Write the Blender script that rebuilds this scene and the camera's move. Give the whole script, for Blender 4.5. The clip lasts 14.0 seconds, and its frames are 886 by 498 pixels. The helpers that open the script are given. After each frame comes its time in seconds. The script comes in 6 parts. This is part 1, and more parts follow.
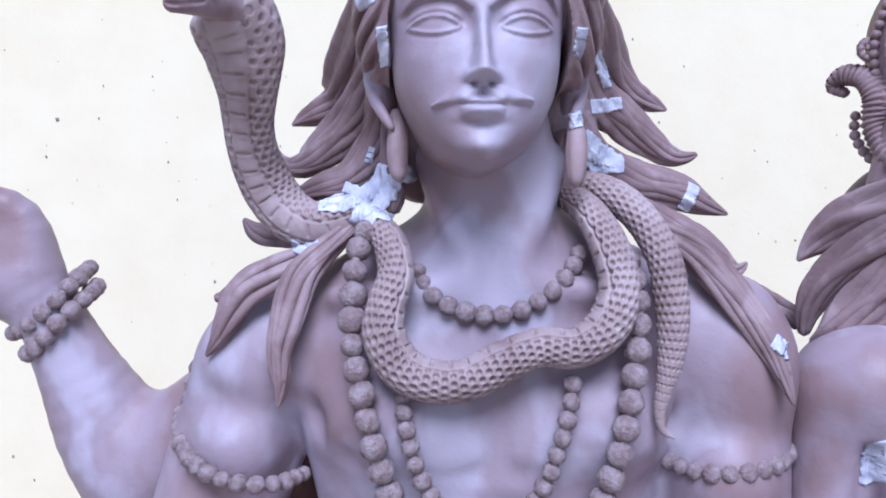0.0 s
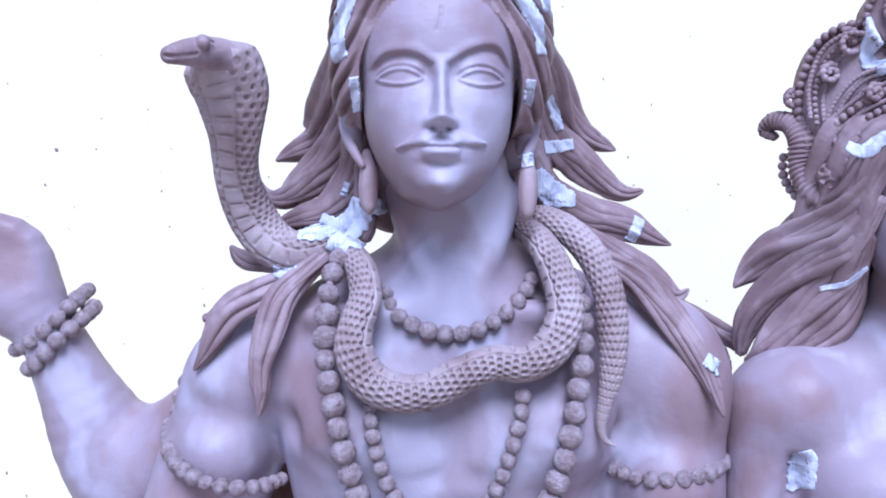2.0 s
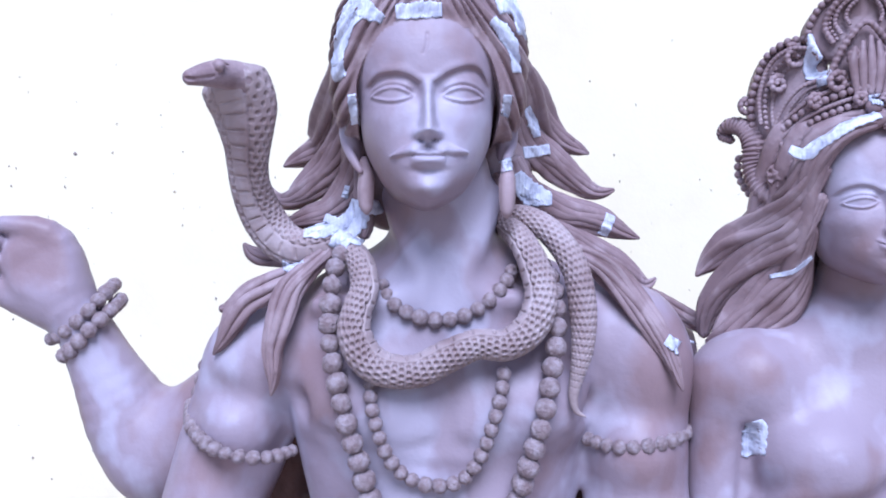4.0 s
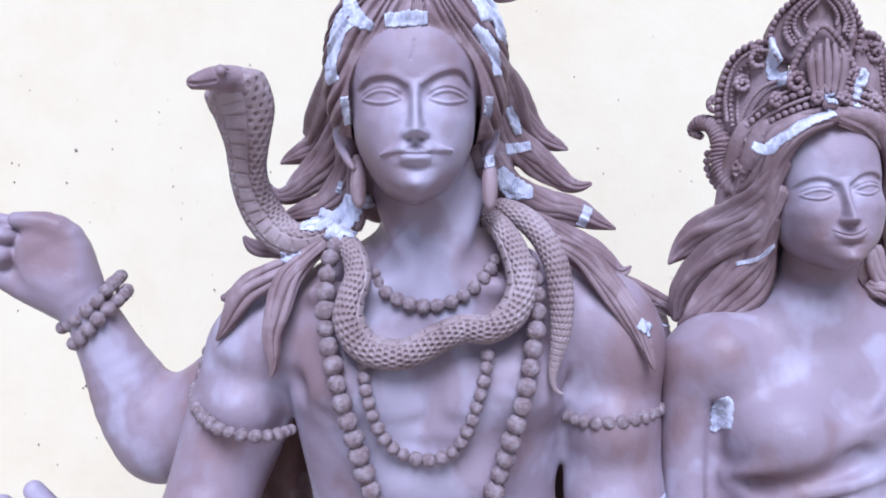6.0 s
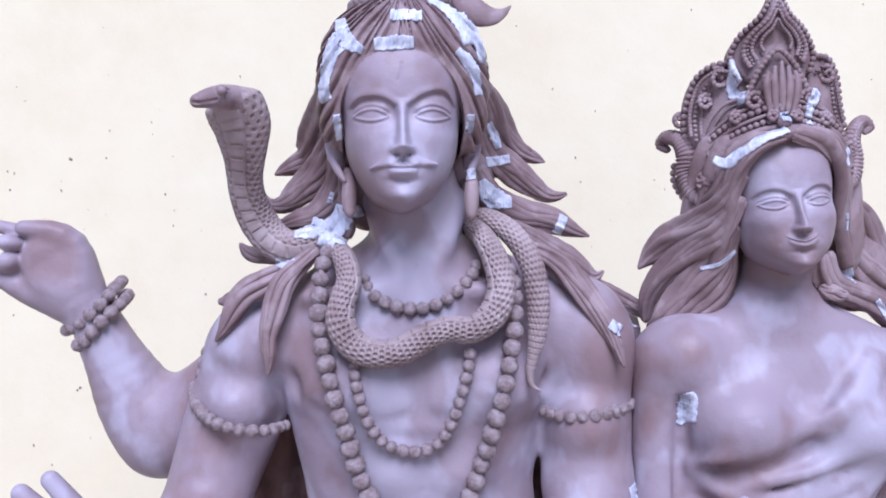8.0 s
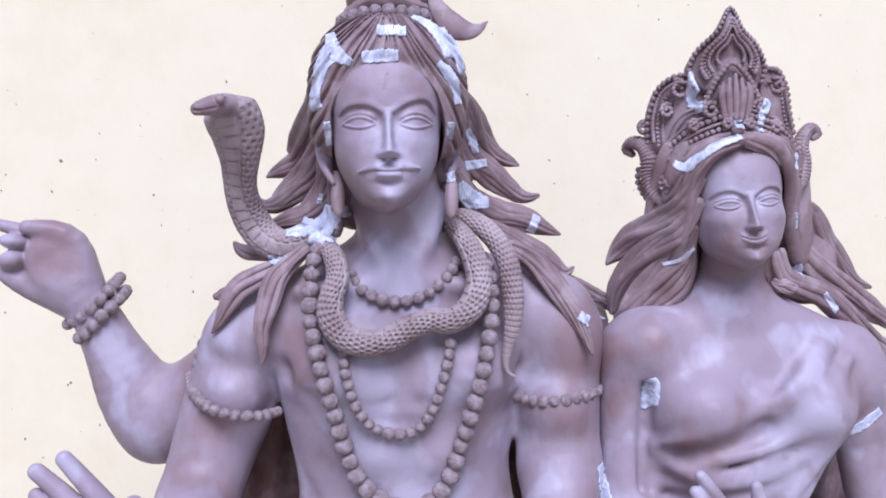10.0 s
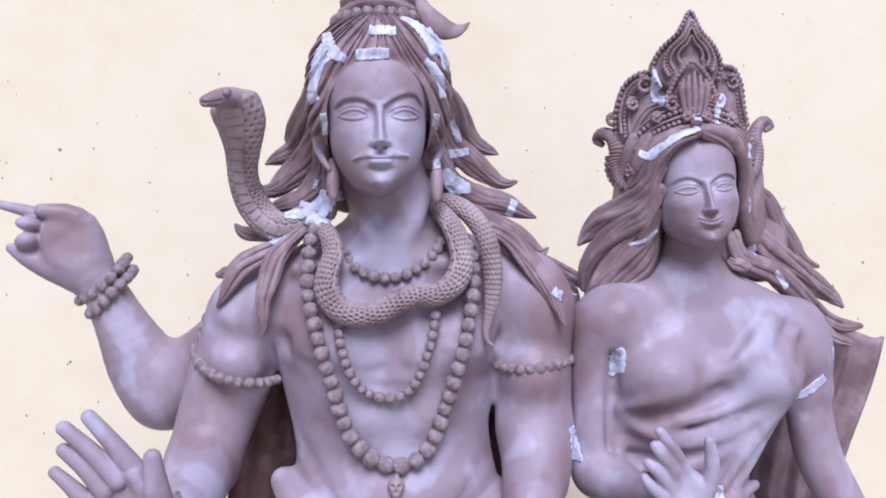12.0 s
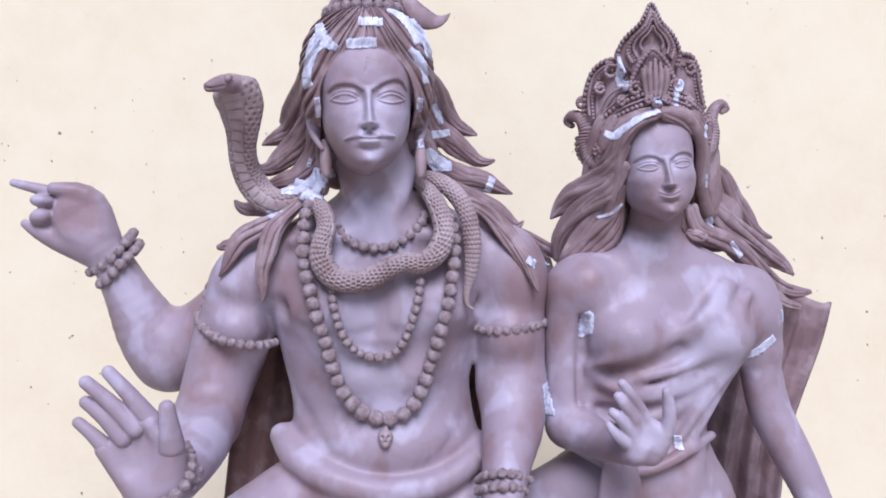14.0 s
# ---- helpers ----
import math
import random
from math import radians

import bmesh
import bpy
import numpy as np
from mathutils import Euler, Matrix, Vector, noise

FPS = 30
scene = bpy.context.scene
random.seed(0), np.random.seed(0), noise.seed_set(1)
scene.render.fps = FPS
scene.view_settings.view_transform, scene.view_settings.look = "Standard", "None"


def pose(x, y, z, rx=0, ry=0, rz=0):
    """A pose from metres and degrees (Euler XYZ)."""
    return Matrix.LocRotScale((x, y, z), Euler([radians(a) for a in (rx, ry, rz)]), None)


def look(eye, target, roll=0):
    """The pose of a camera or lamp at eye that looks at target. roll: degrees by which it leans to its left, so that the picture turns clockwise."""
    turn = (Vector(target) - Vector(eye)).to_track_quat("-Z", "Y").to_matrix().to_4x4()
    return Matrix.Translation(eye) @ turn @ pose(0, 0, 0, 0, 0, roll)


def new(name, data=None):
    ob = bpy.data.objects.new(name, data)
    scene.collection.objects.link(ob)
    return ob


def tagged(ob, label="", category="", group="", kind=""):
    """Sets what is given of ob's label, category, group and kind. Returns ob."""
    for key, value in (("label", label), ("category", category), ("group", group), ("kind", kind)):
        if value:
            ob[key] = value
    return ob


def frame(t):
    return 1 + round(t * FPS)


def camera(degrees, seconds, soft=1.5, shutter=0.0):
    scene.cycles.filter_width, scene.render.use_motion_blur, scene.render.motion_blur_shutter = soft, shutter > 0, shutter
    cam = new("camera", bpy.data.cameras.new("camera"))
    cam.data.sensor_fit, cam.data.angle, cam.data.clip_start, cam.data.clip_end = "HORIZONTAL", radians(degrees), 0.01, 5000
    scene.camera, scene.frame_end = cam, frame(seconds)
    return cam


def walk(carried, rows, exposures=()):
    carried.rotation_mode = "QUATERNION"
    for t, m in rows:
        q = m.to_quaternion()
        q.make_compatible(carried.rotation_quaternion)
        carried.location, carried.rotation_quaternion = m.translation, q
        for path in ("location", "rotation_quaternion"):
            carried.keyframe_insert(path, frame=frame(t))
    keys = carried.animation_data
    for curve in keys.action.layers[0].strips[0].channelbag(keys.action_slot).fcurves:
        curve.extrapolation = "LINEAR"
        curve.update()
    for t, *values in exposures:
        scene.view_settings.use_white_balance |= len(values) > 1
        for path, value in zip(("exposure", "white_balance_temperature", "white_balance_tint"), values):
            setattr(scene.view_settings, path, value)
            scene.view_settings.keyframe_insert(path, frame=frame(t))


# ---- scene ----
cam = camera(54.9, 14.0, soft=1.9)
PATH = [
    (0, (0.006, 0.011, 1.409), (0.003, 2.011, 1.408), 0.0),
    (0.5, (0.013, -0.008, 1.41), (0.016, 1.992, 1.434), 0.0),
    (1, (0.021, -0.032, 1.41), (0.029, 1.968, 1.454), 0.1),
    (1.5, (0.026, -0.046, 1.409), (0.036, 1.954, 1.461), 0.2),
    (2, (0.032, -0.074, 1.407), (0.047, 1.925, 1.471), 0.4),
    (2.5, (0.036, -0.102, 1.407), (0.053, 1.897, 1.474), 0.4),
    (3, (0.041, -0.135, 1.407), (0.051, 1.864, 1.471), 0.2),
    (5.5, (0.052, -0.229, 1.403), (0.066, 1.771, 1.432), -0.6),
    (6, (0.054, -0.25, 1.404), (0.074, 1.75, 1.432), -0.6),
    (6.5, (0.055, -0.273, 1.406), (0.081, 1.727, 1.436), -0.6),
    (7, (0.053, -0.294, 1.407), (0.093, 1.705, 1.441), -0.6),
    (7.5, (0.053, -0.305, 1.407), (0.099, 1.694, 1.442), -0.6),
    (8, (0.05, -0.325, 1.406), (0.111, 1.673, 1.443), -0.7),
    (10.5, (0.035, -0.439, 1.396), (0.166, 1.557, 1.432), -0.8),
    (11, (0.03, -0.469, 1.39), (0.175, 1.526, 1.42), -0.8),
    (11.5, (0.028, -0.487, 1.389), (0.18, 1.507, 1.412), -0.8),
    (12, (0.023, -0.522, 1.383), (0.187, 1.471, 1.399), -0.8),
    (12.5, (0.021, -0.559, 1.375), (0.197, 1.433, 1.385), -0.9),
    (13, (0.019, -0.594, 1.368), (0.206, 1.397, 1.367), -1.0),
    (13.5, (0.017, -0.612, 1.365), (0.209, 1.378, 1.358), -1.0),
    (14, (0.012, -0.644, 1.361), (0.214, 1.345, 1.342), -1.1),
]
EXPOSURE = [(0.0, 0.7, 5150, 18), (1.5, 0.91, 4850, 18), (3.0, 0.91, 4900, 18), (5.5, 0.71, 5150, 19), (7.5, 0.66, 5300, 20), (11.0, 0.6, 5500, 21), (14.0, 0.57, 5650, 21)]
walk(cam, [(t, look(eye, target, roll)) for t, eye, target, roll in PATH], EXPOSURE)

# ---- sky, sun and exposure ----
world = bpy.data.worlds.new("sky")
scene.world = world
world.use_nodes = True
wn = world.node_tree
sky = wn.nodes.new("ShaderNodeTexSky")
sky.sky_type, sky.sun_disc = "NISHITA", False
sky.sun_elevation, sky.sun_rotation = radians(47), radians(180)
sky.altitude, sky.air_density, sky.dust_density, sky.ozone_density = 100, 1.0, 1.2, 1.5
wn.nodes["Background"].inputs["Strength"].default_value = 0.066
wn.links.new(sky.outputs["Color"], wn.nodes["Background"].inputs["Color"])
sun = new("sun", bpy.data.lights.new("sun", "SUN"))
sun.data.energy, sun.data.angle, sun.data.color = 3.05, radians(34), (0.95, 0.96, 1.0)
sun.matrix_world = look((0.1, -1.9, 4.14), (0.1, 0.75, 1.3))


# ---- materials ----
def material(name, rough=0.6, spec=0.4):
    m = bpy.data.materials.new(name)
    m.use_nodes = True
    b = m.node_tree.nodes["Principled BSDF"]
    b.inputs["Roughness"].default_value = rough
    b.inputs["Specular IOR Level"].default_value = spec
    return m, m.node_tree.nodes, m.node_tree.links, b


def ramp(nodes, stops):
    r = nodes.new("ShaderNodeValToRGB")
    while len(r.color_ramp.elements) < len(stops):
        r.color_ramp.elements.new(0.5)
    for e, (p, c) in zip(r.color_ramp.elements, stops):
        e.position, e.color = p, (*c, 1)
    return r


def noise_node(nodes, links, coords, scale, detail=4.0, rough=0.55):
    n = nodes.new("ShaderNodeTexNoise")
    n.inputs["Scale"].default_value, n.inputs["Detail"].default_value, n.inputs["Roughness"].default_value = scale, detail, rough
    links.new(coords, n.inputs["Vector"])
    return n


def bumped(nodes, links, height, strength, distance, after=None):
    b = nodes.new("ShaderNodeBump")
    b.inputs["Strength"].default_value, b.inputs["Distance"].default_value = strength, distance
    links.new(height, b.inputs["Height"])
    if after:
        links.new(after.outputs["Normal"], b.inputs["Normal"])
    return b


def clay(name, dark, mid, light, rough=0.5, grain=0.35, scale=9.0):
    m, n, l, b = material(name, rough, 0.3)
    co = n.new("ShaderNodeTexCoord").outputs["Object"]
    big, fine = noise_node(n, l, co, scale, 3, 0.5), noise_node(n, l, co, 260.0, 3)
    r = ramp(n, [(0.39, dark), (0.475, mid), (0.52, mid), (0.575, light)])
    smear_map = n.new("ShaderNodeMapping")
    smear_map.inputs["Scale"].default_value, smear_map.inputs["Rotation"].default_value = (1.5, 1.0, 1.0), (0.0, 0.6, 0.3)
    l.new(co, smear_map.inputs["Vector"])
    smear = noise_node(n, l, smear_map.outputs["Vector"], scale * 1.3, 3, 0.5)
    both = n.new("ShaderNodeMath")
    both.operation = "MULTIPLY_ADD"
    both.inputs[1].default_value = 0.55
    part_of = n.new("ShaderNodeMath")
    part_of.operation = "MULTIPLY"
    part_of.inputs[1].default_value = 0.45
    l.new(smear.outputs["Fac"], part_of.inputs[0])
    l.new(big.outputs["Fac"], both.inputs[0])
    l.new(part_of.outputs[0], both.inputs[2])
    l.new(both.outputs[0], r.inputs["Fac"])
    l.new(r.outputs["Color"], b.inputs["Base Color"])
    rr = n.new("ShaderNodeMapRange")
    rr.inputs["To Min"].default_value, rr.inputs["To Max"].default_value = rough - 0.12, rough + 0.18
    l.new(big.outputs["Fac"], rr.inputs["Value"])
    l.new(rr.outputs["Result"], b.inputs["Roughness"])
    mid_n = noise_node(n, l, co, 38.0, 3)
    b1 = bumped(n, l, mid_n.outputs["Fac"], 0.35, 0.004)
    b2 = bumped(n, l, fine.outputs["Fac"], grain, 0.0012, b1)
    l.new(b2.outputs["Normal"], b.inputs["Normal"])
    return m


def knobbly(m):
    """Adds the pitted, knobbly relief of carved seeds."""
    n, l = m.node_tree.nodes, m.node_tree.links
    b = n["Principled BSDF"]
    old = b.inputs["Normal"].links[0].from_node
    v = n.new("ShaderNodeTexVoronoi")
    v.inputs["Scale"].default_value = 4.2
    l.new(n.new("ShaderNodeTexCoord").outputs["Object"], v.inputs["Vector"])
    k = bumped(n, l, v.outputs["Distance"], 0.4, 0.004, old)
    l.new(k.outputs["Normal"], b.inputs["Normal"])
    return m


SLIP = clay("smooth_grey_clay", (0.240, 0.160, 0.165), (0.292, 0.226, 0.255), (0.378, 0.326, 0.378), 0.47, 0.14, 7.5)
BROWN = clay("brown_clay", (0.170, 0.107, 0.106), (0.232, 0.157, 0.158), (0.305, 0.222, 0.226), 0.52, 0.5, 16.0)
BEAD = knobbly(clay("bead_clay", (0.235, 0.162, 0.160), (0.305, 0.230, 0.232), (0.370, 0.295, 0.302), 0.58, 0.6, 1.2))
CAPE = clay("cape_clay", (0.105, 0.050, 0.043), (0.155, 0.085, 0.075), (0.215, 0.140, 0.130), 0.7, 0.6, 14.0)


SNAKE = clay("snake_clay", (0.225, 0.158, 0.152), (0.290, 0.218, 0.212), (0.350, 0.275, 0.270), 0.55, 0.4, 14.0)


def paper_mat():
    m, n, l, b = material("pasted_paper", 0.75, 0.3)
    co = n.new("ShaderNodeTexCoord").outputs["Object"]
    big = noise_node(n, l, co, 60.0, 4)
    r = ramp(n, [(0.3, (0.36, 0.36, 0.44)), (0.5, (0.53, 0.53, 0.61)), (0.7, (0.68, 0.68, 0.75))])
    l.new(big.outputs["Fac"], r.inputs["Fac"])
    l.new(r.outputs["Color"], b.inputs["Base Color"])
    w = n.new("ShaderNodeTexWave")
    w.inputs["Scale"].default_value, w.inputs["Distortion"].default_value = 75.0, 6.0
    l.new(co, w.inputs["Vector"])
    b1 = bumped(n, l, w.outputs["Fac"], 0.3, 0.0012)
    b2 = bumped(n, l, big.outputs["Fac"], 0.8, 0.004, b1)
    l.new(b2.outputs["Normal"], b.inputs["Normal"])
    return m


PAPER = paper_mat()


def plaster_mat():
    m, n, l, b = material("cream_plaster", 0.85, 0.2)
    co = n.new("ShaderNodeTexCoord").outputs["Object"]
    big, mid, fine = noise_node(n, l, co, 1.6, 5), noise_node(n, l, co, 9.0, 6, 0.65), noise_node(n, l, co, 120.0, 3)
    add = n.new("ShaderNodeMath")
    add.operation = "MULTIPLY_ADD"
    add.inputs[1].default_value = 0.5
    l.new(mid.outputs["Fac"], add.inputs[0])
    half = n.new("ShaderNodeMath")
    half.operation = "MULTIPLY"
    half.inputs[1].default_value = 0.5
    l.new(big.outputs["Fac"], half.inputs[0])
    l.new(half.outputs[0], add.inputs[2])
    r = ramp(n, [(0.32, (0.655, 0.555, 0.37)), (0.5, (0.685, 0.598, 0.412)), (0.66, (0.70, 0.622, 0.437))])
    l.new(add.outputs[0], r.inputs["Fac"])
    l.new(r.outputs["Color"], b.inputs["Base Color"])
    b1 = bumped(n, l, mid.outputs["Fac"], 0.25, 0.006)
    b2 = bumped(n, l, fine.outputs["Fac"], 0.25, 0.001, b1)
    l.new(b2.outputs["Normal"], b.inputs["Normal"])
    return m


PLASTER = plaster_mat()
CHIP = clay("bare_render", (0.16, 0.12, 0.10), (0.24, 0.19, 0.16), (0.34, 0.28, 0.24), 0.9, 0.5, 40.0)
GROUND = clay("dusty_ground", (0.30, 0.25, 0.20), (0.38, 0.32, 0.26), (0.45, 0.39, 0.33), 0.9, 0.6, 3.0)


# ---- modelling helpers ----
def part(name, bm, mat, parent=None, label="", smooth=True):
    me = bpy.data.meshes.new(name)
    bm.to_mesh(me)
    bm.free()
    return obj(name, me, mat, parent, label, smooth)


def obj(name, me, mat, parent=None, label="", smooth=True):
    for q in (mat if isinstance(mat, (list, tuple)) else [mat]):
        me.materials.append(q)
    if smooth:
        me.shade_smooth()
    ob = new(name, me)
    if parent:
        ob.parent = parent
    if label:
        ob["label"] = label
    return ob


def spline(pts, n):
    """n places along a smooth line through pts (tuples of any length)."""
    p = np.array(pts, float)
    if len(p) < 3:
        return p[0] + (p[-1] - p[0]) * np.linspace(0, 1, n)[:, None]
    q = np.vstack([2 * p[0] - p[1], p, 2 * p[-1] - p[-2]])
    seg = np.linalg.norm(np.diff(p[:, :3], axis=0), axis=1)
    cum = np.concatenate([[0], np.cumsum(seg)])
    out = []
    for s in np.linspace(0, cum[-1], n):
        i = min(int(np.searchsorted(cum, s, "right")) - 1, len(p) - 2)
        t = (s - cum[i]) / max(seg[i], 1e-9)
        a, b, c, d = q[i:i + 4]
        out.append(0.5 * (2 * b + (c - a) * t + (2 * a - 5 * b + 4 * c - d) * t * t + (3 * b - a - 3 * c + d) * t ** 3))
    return np.array(out)


class Field:
    """A solid as a distance field on a grid, meshed by surface nets."""

    def __init__(self, low, high, h):
        self.low, self.h = np.array(low, float), h
        n = np.ceil((np.array(high) - self.low) / h).astype(int) + 1
        self.ax = [self.low[i] + h * np.arange(n[i]) for i in range(3)]
        self.f = np.full(n, 0.2, np.float32)

    def block(self, low, high, pad):
        s = []
        for i in range(3):
            a = int(np.clip((low[i] - pad - self.low[i]) / self.h, 0, len(self.ax[i]) - 1))
            b = int(np.clip((high[i] + pad - self.low[i]) / self.h + 2, a + 1, len(self.ax[i])))
            s.append(slice(a, b))
        x, y, z = (self.ax[i][s[i]].astype(np.float32) for i in range(3))
        return tuple(s), x[:, None, None], y[None, :, None], z[None, None, :]

    def mix(self, s, d, k, cut):
        f = self.f[s]
        if cut:
            f, d = -f, d
        w = np.maximum(k - np.abs(f - d), 0) / k
        r = np.minimum(f, d) - w * w * k * 0.25
        self.f[s] = -r if cut else r

    def ell(self, c, r, k=0.01, tilt=0.0, cut=False):
        """An ellipsoid; tilt turns it in the upright plane across the view."""
        m = max(r)
        s, x, y, z = self.block([v - m for v in c], [v + m for v in c], k + 2 * self.h)
        x, y, z = x - c[0], y - c[1], z - c[2]
        if tilt:
            ca, sa = math.cos(radians(tilt)), math.sin(radians(tilt))
            x, z = ca * x + sa * z, -sa * x + ca * z
        k0 = np.sqrt((x / r[0]) ** 2 + (y / r[1]) ** 2 + (z / r[2]) ** 2)
        k1 = np.sqrt((x / r[0] ** 2) ** 2 + (y / r[1] ** 2) ** 2 + (z / r[2] ** 2) ** 2) + 1e-6
        self.mix(s, k0 * (k0 - 1) / k1, k, cut)

    def chain(self, pts, k=0.01, n=0, cut=False):
        """A rounded rod through (x, y, z, radius) places; n: resampled smoothly to that many."""
        p = spline(pts, n) if n else np.array(pts, float)
        m = p[:, 3].max()
        s, x, y, z = self.block(p[:, :3].min(0) - m, p[:, :3].max(0) + m, k + 2 * self.h)
        d = None
        for a, b in zip(p[:-1], p[1:]):
            v = b[:3] - a[:3]
            t = np.clip(((x - a[0]) * v[0] + (y - a[1]) * v[1] + (z - a[2]) * v[2]) / max(v @ v, 1e-9), 0, 1)
            e = np.sqrt((x - a[0] - t * v[0]) ** 2 + (y - a[1] - t * v[1]) ** 2 + (z - a[2] - t * v[2]) ** 2) - (a[3] + t * (b[3] - a[3]))
            d = e if d is None else np.minimum(d, e)
        self.mix(s, d, k, cut)

    def loft(self, rows, k=0.02):
        """An upright body of oval sections: rows of (x, front, z, half width, half depth), from the top down."""
        p = np.array(rows, float)[::-1]
        q = spline(p, 60)
        q = q[np.argsort(q[:, 2])]
        m = max(p[:, 3].max(), p[:, 4].max())
        s, x, y, z = self.block((p[:, 0].min() - m, p[:, 1].min(), p[:, 2].min()), (p[:, 0].max() + m, (p[:, 1] + 2 * p[:, 4]).max(), p[:, 2].max()), k + 2 * self.h)
        zz = z.ravel()
        cx, fr, rx, ry = (np.interp(zz, q[:, 2], q[:, i]).astype(np.float32)[None, None, :] for i in (0, 1, 3, 4))
        d = (np.sqrt(((x - cx) / rx) ** 2 + ((y - fr - ry) / ry) ** 2) - 1) * np.minimum(rx, ry)
        d = np.maximum(d, np.maximum(z - q[-1, 2], q[0, 2] - z))
        self.mix(s, d, k, False)

    def mesh(self, soften=0):
        f, h = self.f, self.h
        neg = f < 0
        tot = np.zeros(tuple(n - 1 for n in f.shape), np.int8)
        corner = [(i, j, k) for i in (0, 1) for j in (0, 1) for k in (0, 1)]
        nx, ny, nz = tot.shape
        for i, j, k in corner:
            tot += neg[i:i + nx, j:j + ny, k:k + nz]
        act = np.argwhere((tot > 0) & (tot < 8))
        index = np.full(tot.shape, -1, np.int32)
        index[act[:, 0], act[:, 1], act[:, 2]] = np.arange(len(act))
        vals = {c: f[act[:, 0] + c[0], act[:, 1] + c[1], act[:, 2] + c[2]] for c in corner}
        acc, cnt = np.zeros((len(act), 3)), np.zeros(len(act))
        for a in corner:
            for ax in range(3):
                if a[ax] == 0:
                    b = tuple(1 if q == ax else a[q] for q in range(3))
                    cross = (vals[a] < 0) != (vals[b] < 0)
                    t = np.where(cross, vals[a] / np.where(cross, vals[a] - vals[b], 1), 0)
                    for q in range(3):
                        acc[:, q] += np.where(cross, a[q] + (t if q == ax else 0), 0)
                    cnt += cross
        verts = self.low + h * (act + acc / cnt[:, None])
        faces = []
        for ax in range(3):
            u, v = [(1, 2), (2, 0), (0, 1)][ax]
            lo = [slice(None)] * 3
            hi = [slice(None)] * 3
            lo[ax], hi[ax] = slice(0, -1), slice(1, None)
            na, nb = neg[tuple(lo)], neg[tuple(hi)]
            e = np.argwhere(na != nb)
            e = e[(e[:, u] > 0) & (e[:, v] > 0) & (e[:, u] < f.shape[u] - 1) & (e[:, v] < f.shape[v] - 1)]
            inside = na[e[:, 0], e[:, 1], e[:, 2]]
            quad = []
            for du, dv in ((-1, -1), (0, -1), (0, 0), (-1, 0)):
                c = e.copy()
                c[:, u] += du
                c[:, v] += dv
                quad.append(index[c[:, 0], c[:, 1], c[:, 2]])
            quad = np.array(quad).T
            quad[~inside] = quad[~inside][:, ::-1]
            faces.append(quad)
        faces = np.vstack(faces)
        pair = np.vstack([faces[:, [i, (i + 1) % 4]] for i in range(4)])
        deg = np.bincount(pair.ravel(), minlength=len(verts))[:, None] + 1e-9
        for _ in range(soften):
            acc = np.stack([np.bincount(pair[:, 0], verts[pair[:, 1], q], len(verts)) + np.bincount(pair[:, 1], verts[pair[:, 0], q], len(verts)) for q in range(3)], 1)
            verts = 0.5 * verts + 0.5 * acc / deg
        return verts, faces


